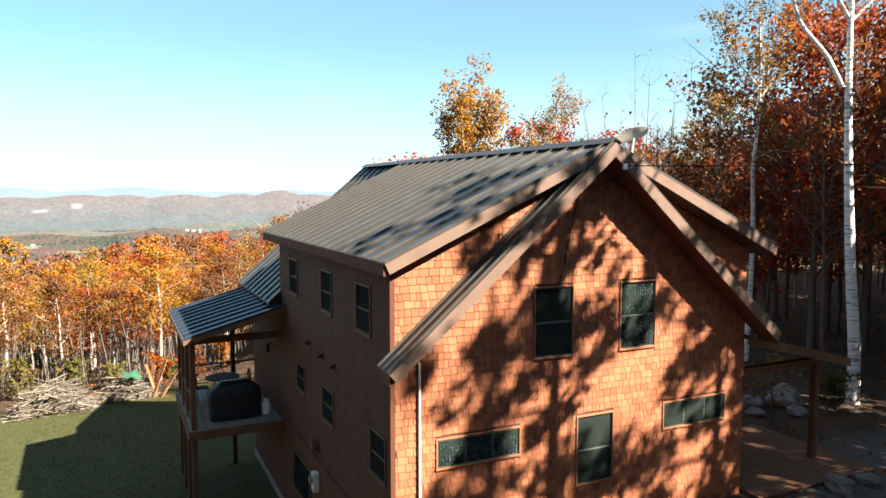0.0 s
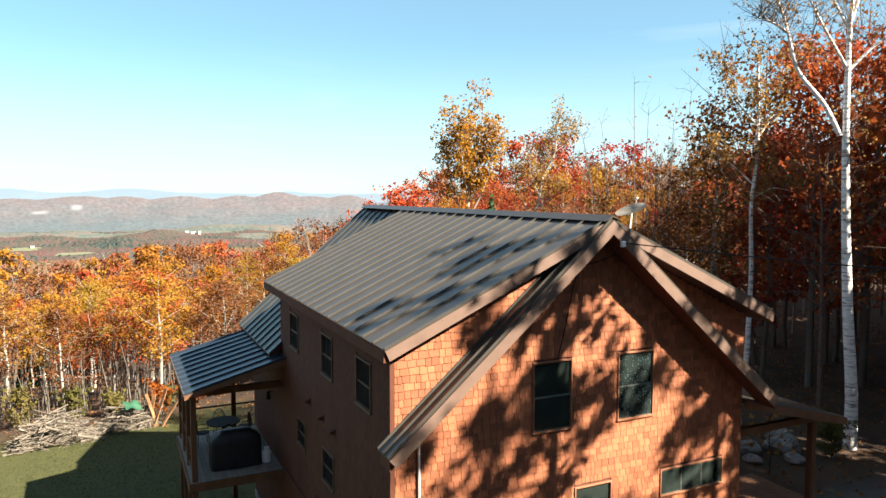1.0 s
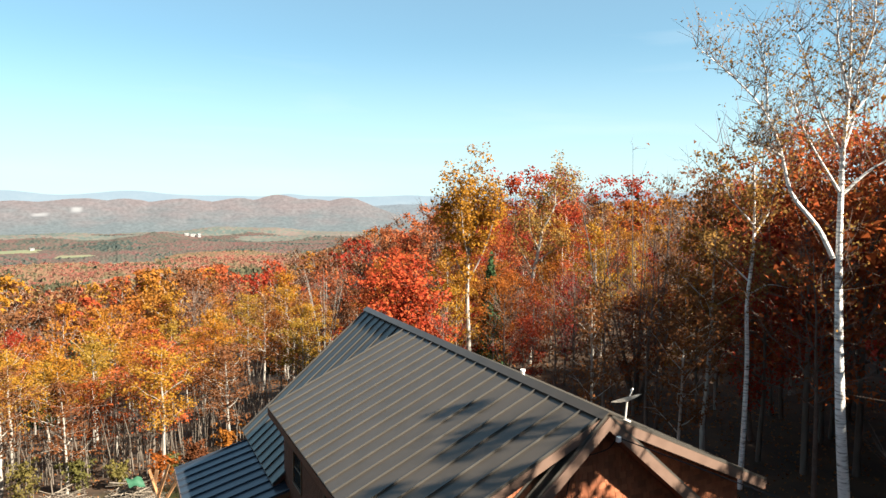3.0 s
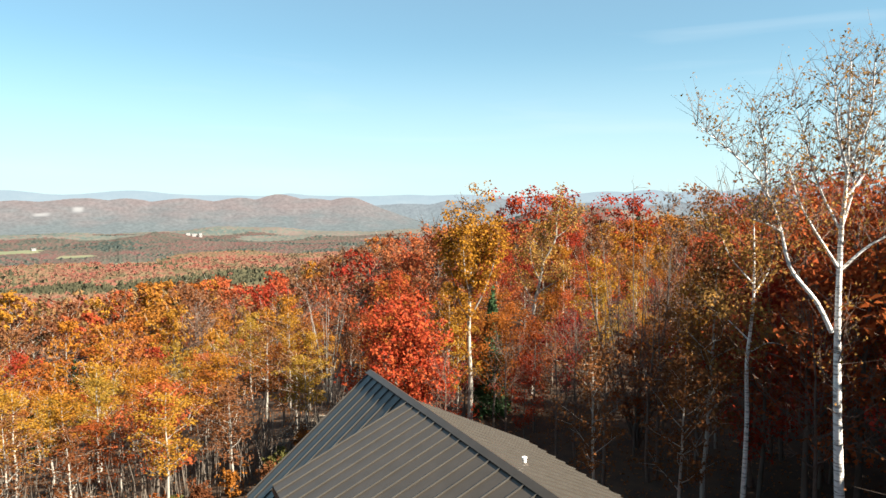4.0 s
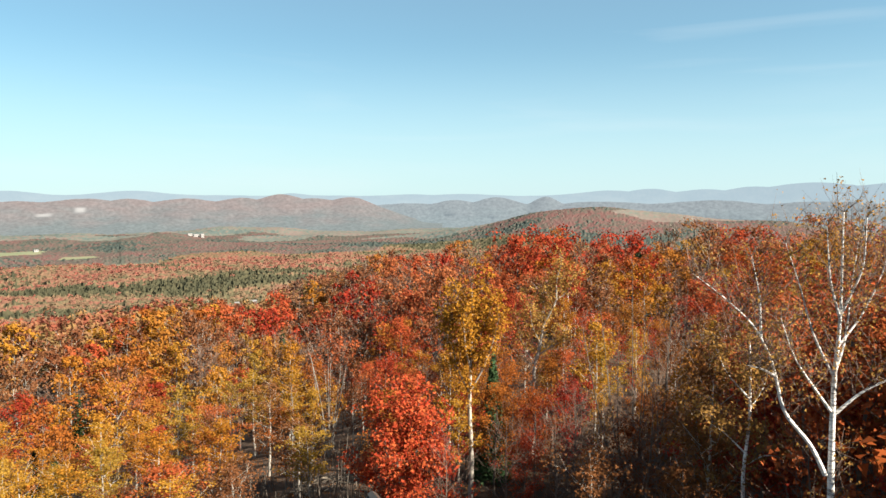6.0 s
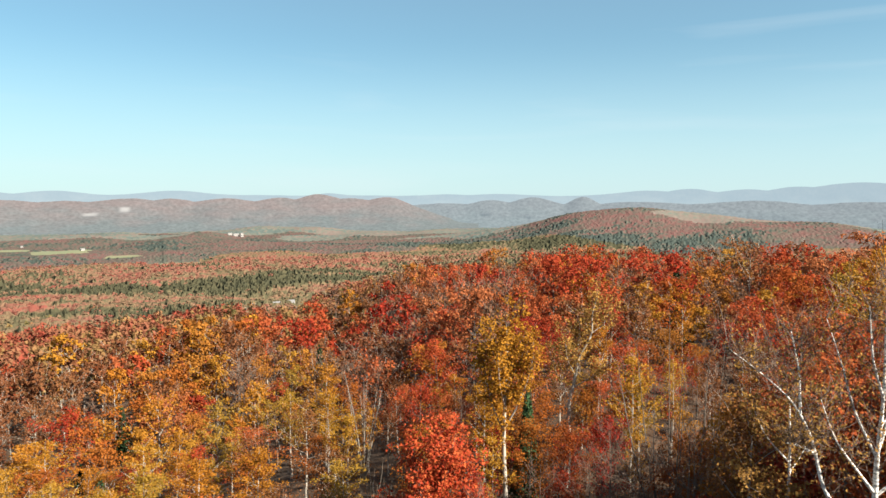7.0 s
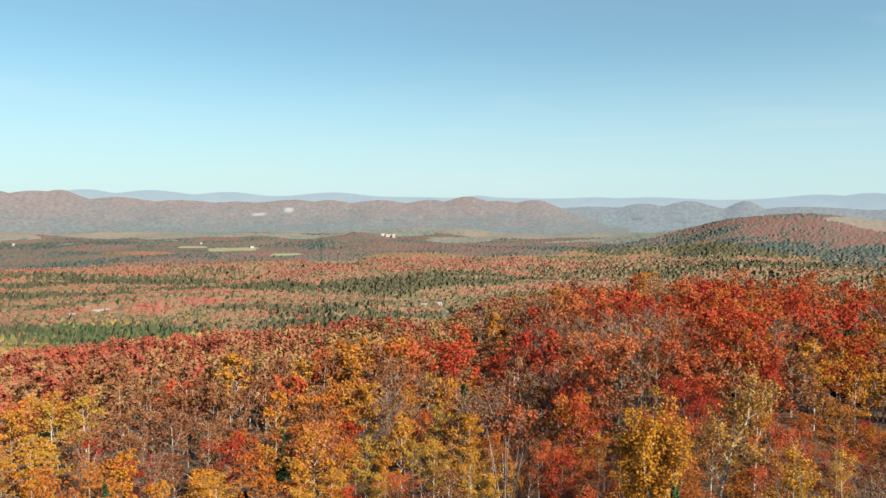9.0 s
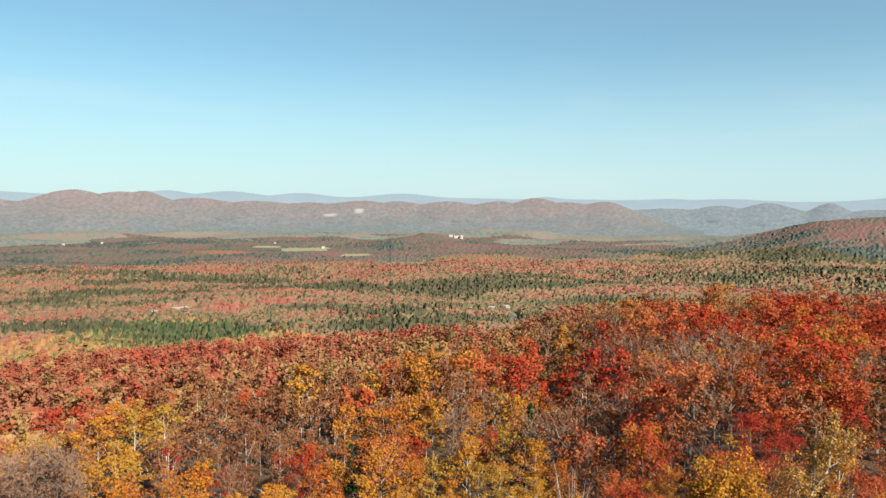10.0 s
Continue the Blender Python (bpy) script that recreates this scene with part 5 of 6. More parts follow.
wide_red = [([(0, 0, 0), (0.1, 0, 2), (0, 0.1, 4), (0.2, 0, 6.3), (0.1, 0, 8.6)], 0.2, 0.03)] + [
    ([(0, 0, 0.8 + k * 0.56), (math.cos(k * 2.4) * 1.6, math.sin(k * 2.4) * 1.6, 1.5 + k * 0.6), (math.cos(k * 2.4) * (3.9 - k * 0.24), math.sin(k * 2.4) * (3.9 - k * 0.24), 2.0 + k * 0.66)], 0.07, 0.012) for k in range(12)]
hero("maple_tree", (11.2, 27.5), wide_red, SCARLET, M_BARK, "broad scarlet maple branching low behind the house", 13000, 0.165, 0.36, 6, 3, 9, 0.1, 1.2)
LIB_PLACES = [("maple_red", 2, 26.8, 8.6, 1.4), ("maple_red", 1, 24.0, 11.8, 1.05), ("maple_red", 3, 29.5, 12.5, 1.4), ("maple_orange", 1, 31.5, 9.0, 1.3), ("maple_red", 0, 31.5, 16.5, 1.25), ("bare", 1, 22.5, 17.5, 0.95), ("bare", 2, 30.5, 25.5, 1.0), ("bare", 0, 33.5, 21.0, 1.0), ("spruce", 1, 21.0, 33.8, 0.82), ("birch_yellow", 2, 29.8, 32.7, 0.9), ("maple_red", 1, 15.5, 37, 0.74), ("maple_orange", 0, 21.5, 38.5, 0.8), ("maple_orange", 3, 13.2, 33.0, 0.7), ("maple_red", 3, 26.5, 43, 0.85), ("birch_yellow", 1, 11.7, 62.3, 1.0)]
for s_name, v, x, y, size in LIB_PLACES:
    tree(s_name, v, x, y, 40 * v, size)

# unseen trees beside the drive, placed so that their shade falls on the gable and the roof
def drive_tree(x, y, high, seed, n_leaf, label, clear=0.42, clump=0.75):
    r = np.random.default_rng(seed)
    stems = [([(0, 0, 0), (0.1, 0, high * 0.3), (-0.1, 0, high * 0.6), (0.1, 0, high * 0.8), (0, 0, high)], 0.25, 0.05)]
    for k in range(15):
        z, turn = high * (clear + (0.94 - clear) / 15 * k), k * 2.4 + r.uniform(-0.4, 0.4)
        out = (3.4 - 0.12 * k) * r.uniform(0.7, 1.1)
        stems.append(([(0, 0, z), (math.cos(turn) * out * 0.5, math.sin(turn) * out * 0.5, z + out * 0.25), (math.cos(turn) * out, math.sin(turn) * out, z + out * 0.6)], 0.07, 0.015))
    hero("roadside_tree", (x, y), stems, RUST, M_BARK, label, int(n_leaf * 2.2), 0.22, 0.26, 7, 1, seed, 0.4, 0.9, clump)


drive_tree(11.45, -10.0, 18.5, 31, 900, "tall tree with clustered rusty leaves beside the drive", 0.42, 0.13)
drive_tree(16.9, -11.0, 17.5, 32, 1500, "spreading tree with rusty leaves beside the drive", 0.40, 0.3)
drive_tree(15.0, -16.5, 22.0, 33, 900, "old tree with thin autumn leaves beside the drive", 0.42, 0.13)
# unseen trees added only to keep the entry and drive in shade
drive_tree(20.8, -12.6, 16.5, 36, 2600, "unseen leafy tree added to shade the entry and drive")
drive_tree(24.0, -14.0, 18.0, 37, 2600, "unseen leafy tree added to shade the entry and drive")
drive_tree(23.0, -9.0, 15.0, 38, 3600, "unseen leafy tree added to shade the entry and drive", 0.2)
drive_tree(26.5, -11.5, 16.0, 39, 3600, "unseen leafy tree added to shade the entry and drive", 0.2)
drive_tree(26.8, -8.8, 15.0, 40, 3200, "unseen leafy tree added to shade the entry and drive", 0.2)


def saplings():
    """Thin pale stems crowding the edge of the young growth."""
    r = np.random.default_rng(15)
    pieces = []
    for _ in range(420):
        x = r.uniform(-26, 12)
        y = 31.5 + abs(r.normal(0, 6)) + 0.12 * x
        h = r.uniform(2.2, 5.0)
        lean = r.normal(0, 0.09, 2) * h
        t = np.linspace(0, 1, 4)
        line = np.column_stack([x + lean[0] * t ** 1.5 + r.normal(0, 0.04, 4), y + lean[1] * t ** 1.5, float(ground(x, y)) - 0.1 + h * t])
        pieces.append(tube(line, r.uniform(0.025, 0.055) * (1 - 0.7 * t), 4))
    tagged(raw("sapling_stems", *join(pieces), M_BARK, smooth=True), "thin pale sapling stems crowding the wood's edge", "saplings", kind="stuff")


saplings()

# ---- things round the house ----


def satellite_dish():
    d = thing("satellite_dish", (5.35, -0.3, 8.5), "pale grey satellite dish on the ridge's front end", "satellite dish")
    n = Vector((-0.06, 0.45, 0.90)).normalized()
    turn = n.to_track_quat("Z", "Y").to_matrix().to_4x4()
    at = Matrix.Translation((0.09, 0.05, 0.40)) @ turn
    bm = bmesh.new()
    rings = []
    for k in range(7):
        r = 0.36 * k / 6
        rings.append([bm.verts.new(at @ Vector((r * math.cos(a) * 1.0, r * math.sin(a) * 0.9, r * r * 0.55))) for a in np.linspace(0, 2 * math.pi, 28, endpoint=False)] if k else [bm.verts.new(at @ Vector((0, 0, 0)))])
    for k in range(28):
        bm.faces.new((rings[0][0], rings[1][k], rings[1][(k + 1) % 28]))
        for j in range(1, 6):
            bm.faces.new((rings[j][k], rings[j + 1][k], rings[j + 1][(k + 1) % 28], rings[j][(k + 1) % 28]))
    bmesh.ops.solidify(bm, geom=bm.faces[:], thickness=0.012)
    part("reflector", bm, M_DISH, d)
    part("mast", rod((0, 0, -0.02), (0.09, 0.05, 0.4), 0.022), M_DISH, d)
    part("feed_arm", rod((0.085, 0.045, 0.38), at @ Vector((0.0, 0.26, 0.20)), 0.012), M_DISH, d)
    part("receiver", rod(at @ Vector((0.0, 0.28, 0.21)), at @ Vector((0.0, 0.21, 0.19)), 0.022), M_DISH, d)
    part("foot_plate", box(-0.1, 0.1, -0.08, 0.08, -0.05, 0.0, 0.005), M_DISH, d)


M_DISH = mat("pale_grey_enamel", [(0.58, 0.55, 0.50), (0.66, 0.63, 0.58)], 0.5, 4)
satellite_dish()


def cable(name, points, r, material, label, category):
    """A hanging cable through points."""
    pts = np.array(points, float)
    t = np.linspace(0, len(pts) - 1, 40)
    line = np.column_stack([np.interp(t, np.arange(len(pts)), pts[:, c]) for c in range(3)])
    for _ in range(6):
        line[1:-1] = (line[:-2] + line[1:-1] * 2 + line[2:]) / 4
    return tagged(raw(name, *tube(line, np.full(40, r), 6), material, smooth=True), label, category)


cable("service_wire", [(4.9, -0.66, 8.28), (5.8, -4.85, 8.15), (7.2, -11.0, 8.3), (9.5, -20, 9.2), (12, -32, 10.8)], 0.012, M_IRON, "black overhead wire running from the gable peak", "wire")
cable("loose_wire", [(4.85, -0.66, 8.3), (4.78, -0.5, 8.0), (4.4, -0.3, 7.85), (4.2, -0.08, 7.78), (4.05, -0.06, 7.2), (3.85, -0.06, 6.3), (3.72, -0.06, 5.83)], 0.011, M_IRON, "thin dark cable hanging down the gable to a window", "wire")
conduit = tagged(part("conduit", rod((0.55, -0.06, -2.4), (0.55, -0.06, 4.5), 0.026, sides=10), M_WHITE), "white plastic pipe running down the shingled gable", "pipe")
tagged(part("wire_bracket", box(4.82, 4.92, -0.72, -0.64, 8.2, 8.32, 0.01), M_WHITE), "small white bracket that holds the overhead wire", "bracket")

for y, z in ((6.0, 3.76), (4.72, 3.68), (3.7, 3.64)):
    vent = thing("wall_vent", (-0.03, y, z), "small brown vent hood on the shingled wall", "vent", "wall vents")
    part("hood", prism([(0.02, 0.09), (-0.13, 0.02), (-0.13, -0.02), (0.02, -0.06)], "y", -0.08, 0.08), M_SIDING, vent)
    part("flange", box(-0.005, 0.02, -0.11, 0.11, -0.11, 0.12), M_SIDING, vent)
fan_vent = thing("exhaust_vent", (-0.03, 5.3, 1.23), "round dark red exhaust vent on the shaded wall", "vent")
part("pipe", rod((0.03, 0, 0), (-0.16, 0, 0), 0.16, sides=18), M_SOFFIT, fan_vent)
part("collar", rod((0.03, 0, 0), (-0.02, 0, 0), 0.21, sides=18), M_SIDING, fan_vent)
meter = thing("electric_meter", (-0.03, 5.4, 0.25), "grey electric meter in its box on the wall", "meter")
part("box", box(-0.12, 0.03, -0.14, 0.14, -0.3, 0.2, 0.01), M_DISH, meter)
part("dial", rod((-0.12, 0, 0.02), (-0.2, 0, 0.02), 0.09, sides=16), M_CONCRETE, meter)
stack = thing("vent_pipe", (6.0, 5.0, 8.1), "white capped plumbing vent through the metal roof", "vent")
part("pipe", rod((0, 0, -0.1), (0, 0, 0.2), 0.06, sides=14), M_DISH, stack)
part("cap", rod((0, 0, 0.2), (0, 0, 0.26), 0.075, sides=14), M_WHITE, stack)
part("flashing", rod((0, 0, -0.08), (0, 0, 0.1), 0.2, sides=14, r2=0.1), M_METAL, stack)
lantern = thing("wall_lantern", (-0.02, 10.9, 2.65), "small dark wall lantern beside the deck", "lamp")
part("bracket", beam((0.0, 0, 0.1), (-0.14, 0, 0.14), 0.03, 0.03), M_IRON, lantern)
part("lantern_body", rod((-0.14, 0, 0.12), (-0.14, 0, -0.14), 0.05, sides=6, r2=0.07), M_IRON, lantern)


def covered_grill():
    g = thing("grill", (-1.3, 10.5, 0.6), "gas grill under a black vinyl cover on the deck", "grill")
    bm = bmesh.new()
    levels = [(0.02, 0.80, 0.36), (0.3, 0.78, 0.35), (0.75, 0.80, 0.36), (0.95, 0.76, 0.33), (1.12, 0.50, 0.24), (1.2, 0.42, 0.14)]
    rings = []
    r = random.Random(4)
    for z, hx, hy in levels:
        outline = []
        for k in range(32):
            a = 2 * math.pi * k / 32
            c, s = math.cos(a), math.sin(a)
            outline.append(bm.verts.new((hx * math.copysign(abs(c) ** 0.35, c) + r.uniform(-0.012, 0.012), hy * math.copysign(abs(s) ** 0.35, s) + 0.02 * math.sin(9 * a) * (1 - z), z)))
        rings.append(outline)
    for p, q in zip(rings, rings[1:]):
        for k in range(32):
            bm.faces.new((p[k], p[(k + 1) % 32], q[(k + 1) % 32], q[k]))
    bm.faces.new(rings[-1])
    cover = part("cover", bm, M_BLACK, g)
    for f in cover.data.polygons:
        f.use_smooth = True
    for x in (-0.6, 0.6):
        for y in (-0.25, 0.25):
            part("caster", rod((x - 0.02, y, 0.04), (x + 0.02, y, 0.04), 0.04), M_IRON, g)


covered_grill()
tank = thing("propane_tank", (-0.35, 10.35, 0.6), "white propane tank standing on the deck", "gas tank")
part("tank_body", rod((0, 0, 0.03), (0, 0, 0.36), 0.15, sides=18), M_WHITE, tank)
part("shoulder", rod((0, 0, 0.36), (0, 0, 0.42), 0.15, sides=18, r2=0.07), M_WHITE, tank)
part("collar", rod((0, 0, 0.42), (0, 0, 0.5), 0.09, sides=14), M_WHITE, tank)

table = thing("patio_table", (-1.35, 12.9, 0.6), "round dark metal patio table on the deck", "table")
part("tabletop", rod((0, 0, 0.70), (0, 0, 0.73), 0.58, sides=32), M_IRON, table)
part("pedestal", rod((0, 0, 0.02), (0, 0, 0.70), 0.05, sides=10), M_IRON, table)
for k in range(4):
    a = k * math.pi / 2 + 0.4
    part("foot", rod((0, 0, 0.15), (0.36 * math.cos(a), 0.36 * math.sin(a), 0.015), 0.02), M_IRON, table)


def patio_chair():
    c = thing("patio_chair", (0, 0, 0), "dark wrought-iron chair with a scrolled back", "chair", "chairs round the patio table")
    part("seat", rod((0, 0, 0.42), (0, 0, 0.45), 0.23, sides=18), M_IRON, c)
    for x, y in ((-0.17, -0.17), (0.17, -0.17), (-0.17, 0.17), (0.17, 0.17)):
        part("leg", rod((x, y, 0.42), (x * 1.2, y * 1.2, 0.0), 0.014), M_IRON, c)
    bm = bmesh.new()
    arc = [Vector((0.21 * math.cos(a), 0.2, 0.45 + 0.46 * math.sin(a))) for a in np.linspace(0, math.pi, 11)]
    for p, q in zip(arc, arc[1:]):
        rod(p, q, 0.014, bm, 6)
    part("back_hoop", bm, M_IRON, c)
    for x in (-0.12, -0.06, 0, 0.06, 0.12):
        part("back_bar", rod((x, 0.2, 0.45), (x * 0.8, 0.2, 0.45 + 0.46 * math.sqrt(1 - (x / 0.21) ** 2)), 0.008, sides=5), M_IRON, c)
    for s in (-1, 1):
        part("armrest", rod((s * 0.21, 0.2, 0.66), (s * 0.23, -0.16, 0.64), 0.013), M_IRON, c)
    return c


first_chair = patio_chair()
first_chair.matrix_world = pose(-1.35, 13.65, 0.6, 0, 0, 4)
for x, y, turn in ((-1.3, 12.12, 176), (-2.05, 12.85, 95), (-0.62, 13.0, -82)):
    copy_thing(first_chair, pose(x, y, 0.6, 0, 0, turn))


# ---- brush piles, boards, boulders, bushes ----


def brush_pile(x, y, long, wide, high, count, seed, label, turn=0.0):
    r = np.random.default_rng(seed)
    pieces = []
    for k in range(count):
        u, v = r.uniform(-1, 1), r.uniform(-1, 1)
        top = high * max(0.05, 1 - u * u) * (1 - 0.6 * v * v)
        p = np.array([u * long / 2, v * wide / 2, r.uniform(0.05, 1) * top])
        a = r.normal(0.2, 0.7)
        d = np.array([math.cos(a), math.sin(a), r.normal(0, 0.22)]) * r.uniform(0.3, 0.95)
        c, s = math.cos(turn), math.sin(turn)
        line = np.array([p - d, p + r.normal(0, 0.06, 3), p + d + r.normal(0, 0.1, 3)])
        line = line @ np.array([[c, s, 0], [-s, c, 0], [0, 0, 1]]) + np.array([x, y, 0])
        line[:, 2] += ground(line[:, 0], line[:, 1])
        line[:, 2] = np.maximum(line[:, 2], ground(line[:, 0], line[:, 1]) + 0.01)
        rad = r.choice([0.010, 0.018, 0.03, 0.055], p=[0.4, 0.35, 0.19, 0.06])
        pieces.append(tube(line, np.array([1, 0.85, 0.5]) * rad, 5))
    tagged(raw("brush_pile", *join(pieces), M_BRUSH), label, "brush pile", kind="stuff")


brush_pile(-7.4, 26.6, 3.2, 1.7, 1.7, 520, 1, "heap of bleached dead branches at the lawn's edge", 0.1)
brush_pile(-4.2, 27.8, 2.5, 1.4, 1.4, 300, 2, "heap of grey branches and cut stems on the grass", 0.25)
brush_pile(9.0, 41.0, 6.5, 3.5, 0.7, 170, 3, "scattered logs and slash at the wood's edge", 0.5)
brush_pile(4.5, 36.5, 5.0, 3.0, 0.5, 80, 4, "scattered logs and slash at the wood's edge", 0.2)
M_PLANK = mat("rough_orange_boards", [(0.294, 0.147, 0.063), (0.364, 0.203, 0.098)], 0.8, 4, bump=0.3)
M_TARP = mat("green_tarp", [(0.018, 0.07, 0.038), (0.03, 0.10, 0.055)], 0.55, 3, bump=0.3, bump_scale=8)
for k, (x, y, dx, dz) in enumerate(((-3.0, 27.4, 0.7, 1.9), (-2.8, 27.6, -0.5, 1.7), (-2.6, 27.3, 0.9, 1.3), (-3.2, 27.7, 0.3, 1.6))):
    z = float(ground(x, y))
    tagged(part("scrap_board", beam((x, y, z), (x + dx, y + 0.3, z + dz), 0.24, 0.04, bevel=0.004), M_PLANK), "rough orange-brown board leaning on the brush heap", "board", "scrap boards")
bm = bmesh.new()
bmesh.ops.create_grid(bm, x_segments=14, y_segments=12, size=1, matrix=pose(-4.0, 27.2, float(ground(-4.0, 27.2)) + 1.35, 24, 10, 20) @ Matrix.Diagonal((0.42, 0.36, 1, 1)))
for v in bm.verts:
    v.co += Vector((0, 0, 0.14 * noise.noise(v.co * 2.6)))
bmesh.ops.solidify(bm, geom=bm.faces[:], thickness=0.015)
tagged(part("tarp", bm, M_TARP), "crumpled green tarp thrown over the brush heap", "tarp")


def boulder(x, y, size, seed, flat=0.7):
    bm = bmesh.new()
    bmesh.ops.create_icosphere(bm, subdivisions=3, radius=1)
    shift = Vector((seed * 3.1, seed * 1.7, seed))
    for v in bm.verts:
        n = noise.noise(v.co * 1.1 + shift) * 0.45 + noise.noise(v.co * 3 + shift) * 0.12
        v.co *= 1 + n
        v.co = Vector((v.co.x * size, v.co.y * size * 0.85, v.co.z * size * flat))
    ob = part("boulder", bm, M_STONE)
    ob.matrix_world = pose(x, y, float(ground(x, y)) + size * flat * 0.35, 0, 0, seed * 50)
    return tagged(ob, "weathered grey granite boulder among fallen leaves", "boulder", "boulders by the drive")


for k, (x, y, size) in enumerate(((11.6, -0.95, 0.42), (12.6, -1.0, 0.3), (16.4, 4.5, 0.58), (15.2, 4.9, 0.46), (15.9, 3.6, 0.35), (14.6, 4.2, 0.3), (17.3, 5.3, 0.5), (14.3, 5.2, 0.45))):
    boulder(x, y, size, k + 1)


def bush(x, y, high, leaf_m, seed, label, n_leaf=900, size=0.11):
    wood, crown = grow(seed, high, high * 0.45, 0.05, 14, n_leaf, size, 5, thick=high * 0.014, rise=0.9)
    ob = thing("bush", (x, y, float(ground(x, y)) - 0.03), label, "bush", "bushes at the edge of the woods")
    raw("stems", *wood, M_BARK, ob, smooth=True)
    raw("foliage", *crown, leaf_m, ob)


M_OLIVE = leaf_mat("olive_bush_leaves", [(0.066, 0.072, 0.021), (0.102, 0.096, 0.030), (0.144, 0.114, 0.036)])
bush(14.2, 3.2, 2.4, THIN_GOLD, 3, "young bare shrub with a few gold leaves", 90, 0.14)
bush(17.2, 3.2, 1.3, M_OLIVE, 4, "low olive bush beside the boulders", 1500, 0.07)
r = np.random.default_rng(12)
for k in range(26):
    x = r.uniform(-24, 8)
    y = 30.2 + r.uniform(0, 2.5) + 0.1 * x
    bush(x, y, r.uniform(0.8, 1.9), (M_OLIVE, M_OLIVE, ORANGE, RUST)[k % 4], 30 + k, "low bush of mixed green and rusty leaves by the lawn", 700, 0.13)


def grass_tufts():
    r = np.random.default_rng(3)
    n = 26000
    x, y = r.uniform(-20, -0.3, n), r.uniform(8, 29.5, n)
    spot = np.column_stack([x, y, ground(x, y)])
    a = r.uniform(0, 6.28, n)
    w, h = r.uniform(0.012, 0.028, n), r.uniform(0.02, 0.06, n)
    side_way = np.column_stack([np.cos(a), np.sin(a), 0 * a]) * w[:, None]
    tip = spot + np.column_stack([r.normal(0, 0.06, n), r.normal(0, 0.06, n), h])
    verts = np.stack([spot - side_way, spot + side_way, tip], 1).reshape(-1, 3)
    tagged(raw("grass", verts, np.arange(3 * n).reshape(-1, 3), leaf_mat("lawn_grass", [(0.043, 0.049, 0.013), (0.061, 0.064, 0.018), (0.079, 0.073, 0.024)], 0.9, contrast=0.1)), "rough mown grass of the lawn", "grass", kind="stuff")


grass_tufts()


def fallen_leaves():
    r = np.random.default_rng(8)
    n = 24000
    x, y = r.uniform(-22, 45, n), r.uniform(-4, 60, n)
    keep = ~((x > -0.4) & (x < 14) & (y > -0.6) & (y < 15)) & ~((x < 0) & (y < 27))
    x, y = x[keep], y[keep]
    v, f = leaves_at(r, np.column_stack([x, y, ground(x, y) + 0.03]), 0.12)
    tagged(raw("fallen_leaves", v, f, leaf_mat("fallen_leaf", [(0.19, 0.075, 0.03), (0.26, 0.12, 0.045), (0.16, 0.08, 0.045)], 0.9)), "fallen red and brown leaves under the trees", "leaves", kind="stuff")


fallen_leaves()

# ---- far buildings in the valley ----


def far_place(way, d):
    a = math.radians(way)
    return EYE_X + d * math.sin(a), EYE_Y + d * math.cos(a)


def far_building(way, d, wide, deep, high, walls, label, turn=20):
    x, y = far_place(way, d)
    b = thing("far_building", (x, y, float(ground(x, y)) + 2), label, "building", "buildings in the valley")
    b.matrix_world = pose(x, y, float(ground(x, y)) + 2, 0, 0, turn)
    part("wall", box(-wide / 2, wide / 2, -deep / 2, deep / 2, -4, high), walls, b)
    part("roof", prism([(-deep / 2 - 0.5, high), (0, high + deep * 0.22), (deep / 2 + 0.5, high)], "x", -wide / 2 - 0.5, wide / 2 + 0.5), M_FARROOF, b)
    for k in range(max(2, int(wide / 6))):
        u = -wide / 2 + (k + 0.5) * wide / max(2, int(wide / 6))
        part("window", box(u - 0.8, u + 0.8, -deep / 2 - 0.08, -deep / 2 + 0.1, high * 0.35, high * 0.7), M_IRON, b)


M_FARROOF = mat("pale_grey_roofing", [(0.13, 0.13, 0.132), (0.18, 0.18, 0.18)], 0.6, 2)
M_CLAP = mat("white_clapboard", [(0.20, 0.198, 0.193), (0.25, 0.245, 0.24)], 0.7, 2)
for way, d, w, dp, h in ((5.6, 3300, 24, 11, 11), (6.05, 3290, 13, 10, 17), (5.15, 3320, 20, 9, 9), (-5.2, 2560, 13, 9, 3.5), (-16.2, 1125, 24, 7, 4), (-18.0, 1100, 9, 6, 5), (7.0, 1085, 9, 7, 6), (8.6, 1110, 11, 8, 7), (9.75, 1160, 11, 8, 6), (-20.5, 960, 8, 6, 5), (-24, 2950, 10, 8, 6), (-21.5, 3060, 9, 8, 6), (-9, 3000, 9, 8, 5)):
    far_building(way, d, w, dp, h, M_CLAP, "white clapboard building with a grey roof in the valley", 20 - way)

ROAD = [far_place(w, d) for w, d in ((10.75, 985), (10.6, 1020), (10.45, 1055), (10.2, 1090), (10.0, 1120), (9.6, 1150))]
M_ASPHALT = mat("grey_asphalt", [(0.04, 0.042, 0.046), (0.06, 0.062, 0.066)], 0.9, 0.4, bump=0.2)
tread = []
for k, (x, y) in enumerate(ROAD):
    a, b = ROAD[max(0, k - 1)], ROAD[min(len(ROAD) - 1, k + 1)]
    across = Vector((b[1] - a[1], a[0] - b[0])).normalized() * 4.5
    z = float(ground(x, y)) + 0.6
    tread += [(x - across.x, y - across.y, z), (x + across.x, y + across.y, z)]
tagged(raw("road", tread, [(2 * k, 2 * k + 1, 2 * k + 3, 2 * k + 2) for k in range(len(ROAD) - 1)], M_ASPHALT), "grey asphalt country road running into the valley woods", "road", kind="structure")

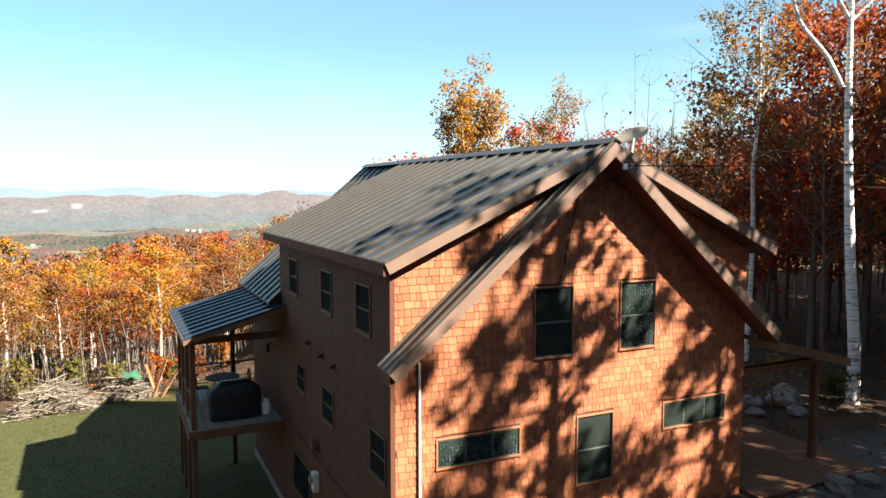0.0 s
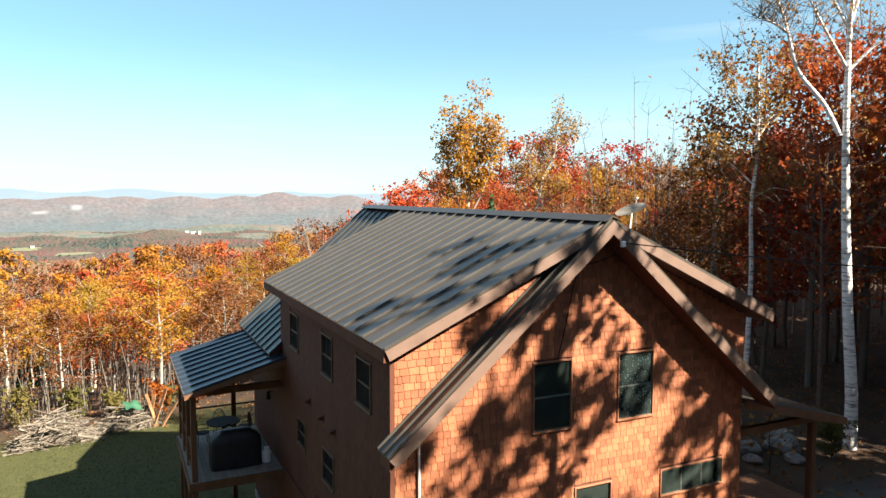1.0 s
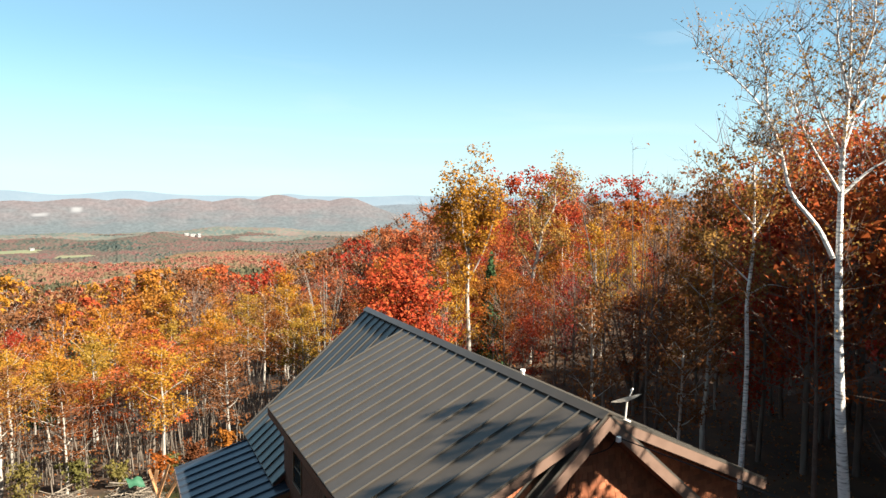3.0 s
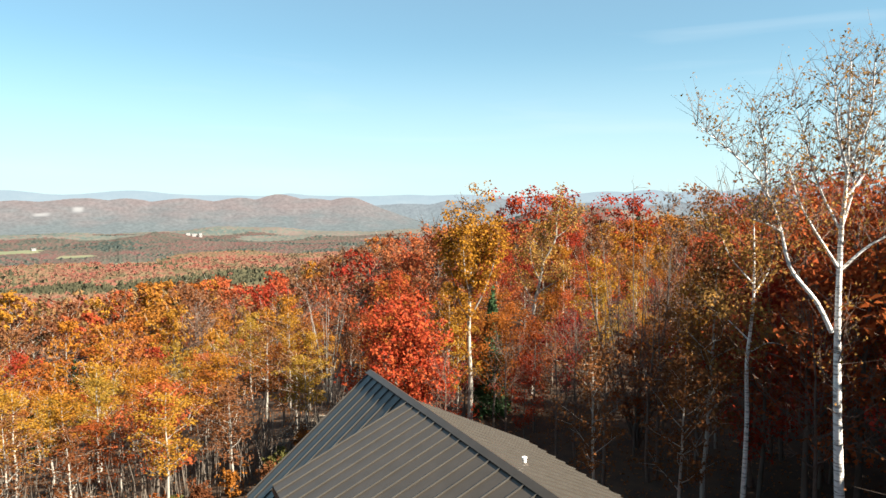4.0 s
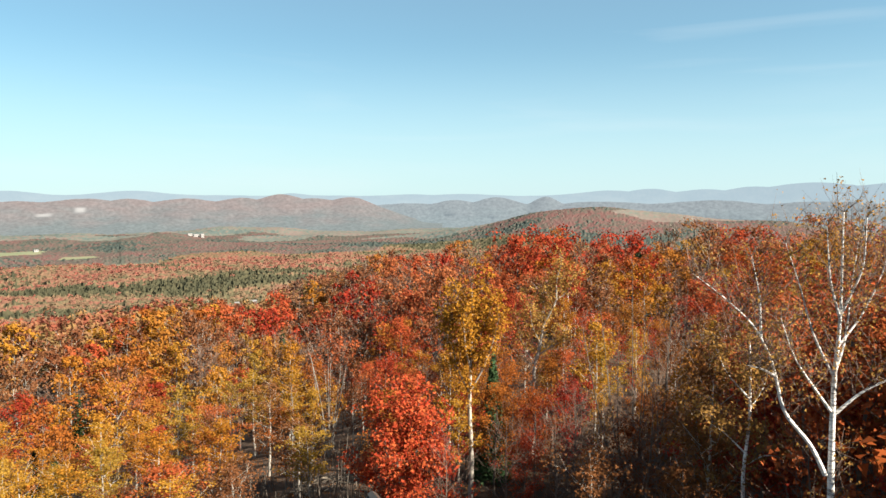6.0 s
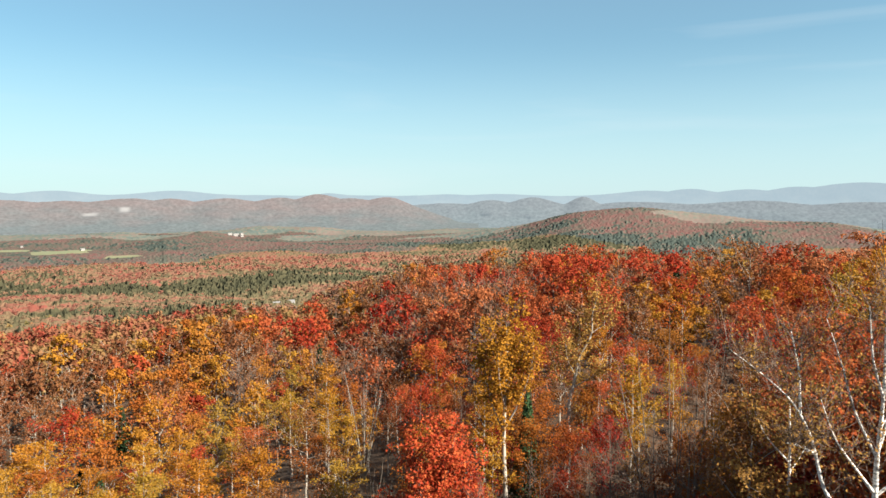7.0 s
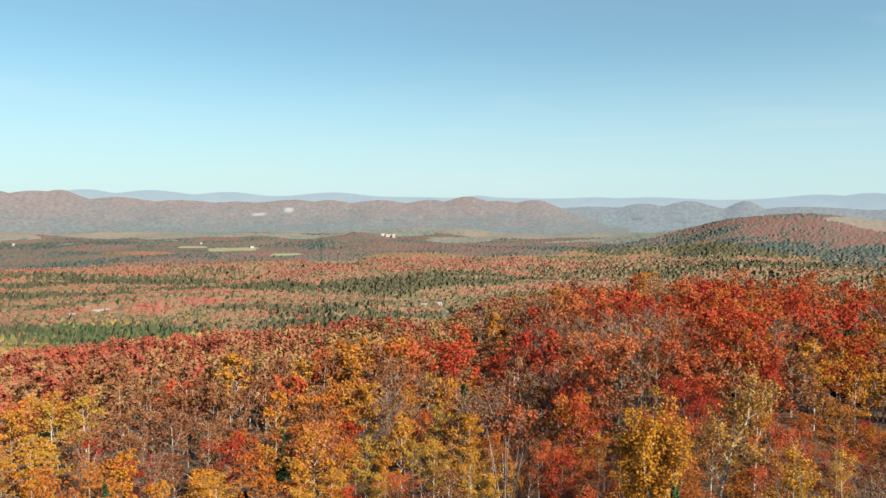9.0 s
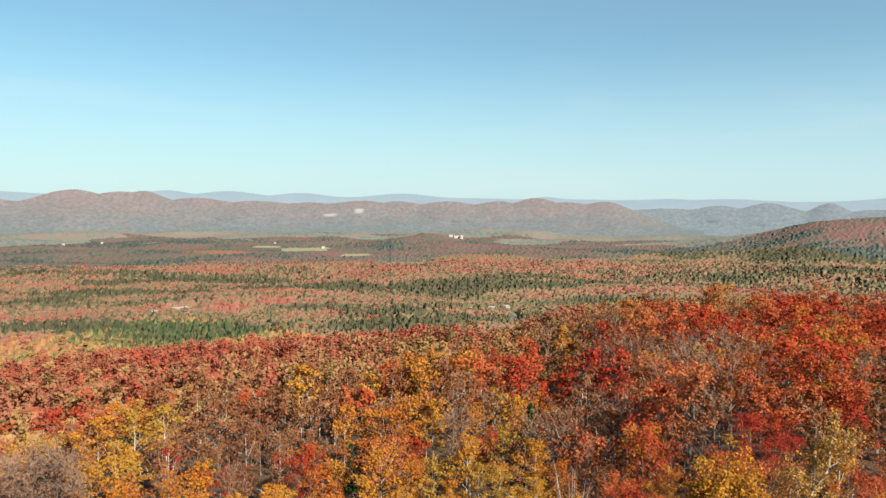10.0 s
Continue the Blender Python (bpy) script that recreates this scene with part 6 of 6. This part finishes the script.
# ---- shingles: each course overlaps the one below ----
COURSE = 0.15


def wedge(width, tall, proud=0.025, gap=0.010):
    """One tapered shingle standing at the origin: its butt stands proud of the wall."""
    w = width - gap
    v = [(0, 0, 0), (w, 0, 0), (w, -proud, 0), (0, -proud, 0), (0, 0, tall), (w, 0, tall), (w, -0.006, tall), (0, -0.006, tall)]
    return np.array(v, float), np.array([(3, 2, 6, 7), (0, 3, 7, 4), (2, 1, 5, 6), (0, 1, 2, 3), (7, 6, 5, 4)])


def courses(u0, u1, z0, top, holes, seed):
    """Places of all shingles on a wall: (u, z, width, tall)."""
    r = random.Random(seed)
    z = z0
    while z < top(u0) + 6:
        u = u0 - r.uniform(0, 0.15)
        while u < u1:
            w = r.choice((0.10, 0.13, 0.16, 0.19, 0.22))
            a, b = max(u, u0), min(u + w, u1)
            tall = COURSE + 0.02
            roof = min(top(a), top(b))
            if b - a > 0.03 and z < roof - 0.04 and not any(a < h[1] and b > h[0] and z + 0.02 < h[3] and z + COURSE - 0.02 > h[2] for h in holes):
                yield a, z + r.uniform(-0.011, 0.011), b - a, min(tall, roof - z), u == a and b == u + w
            else:
                for h in holes:         # cut beside an opening
                    if a < h[1] and b > h[0] and z + 0.02 < h[3] and z + COURSE - 0.02 > h[2] and z < roof - 0.04:
                        for p, q in ((a, min(b, h[0])), (max(a, h[1]), b)):
                            if q - p > 0.03:
                                yield p, z, q - p, min(tall, roof - z), False
                        break
            u += w
        z += COURSE
        if z > 9:
            return


rest, single, made = [], {}, 0
for u, z, w, tall, whole in courses(0.07, WIDE - 0.01, -0.6, gable_top, [h[:4] for h in GABLE_HOLES], 2):
    if whole and made < 300 and 0.3 < u < 3.1 and 3.1 < z < 5.4:
        key = round(w, 2)
        if key not in single:
            v, f = wedge(w, COURSE + 0.02)
            ob = raw("shingle", v, f, M_SHINGLE, gable)
            single[key], ob.location = ob.data, (u, -0.002, z)
        else:
            ob = new("shingle", single[key])
            ob.parent, ob.location = gable, (u, -0.002, z)
        made += 1
    else:
        v, f = wedge(w, tall)
        rest.append((v + np.array([u, -0.002, z]), f))
tagged(raw("shingles", *join(rest), M_SHINGLE, gable), kind="stuff")
# side wall courses, in the colour with shade darkened in
rest = []
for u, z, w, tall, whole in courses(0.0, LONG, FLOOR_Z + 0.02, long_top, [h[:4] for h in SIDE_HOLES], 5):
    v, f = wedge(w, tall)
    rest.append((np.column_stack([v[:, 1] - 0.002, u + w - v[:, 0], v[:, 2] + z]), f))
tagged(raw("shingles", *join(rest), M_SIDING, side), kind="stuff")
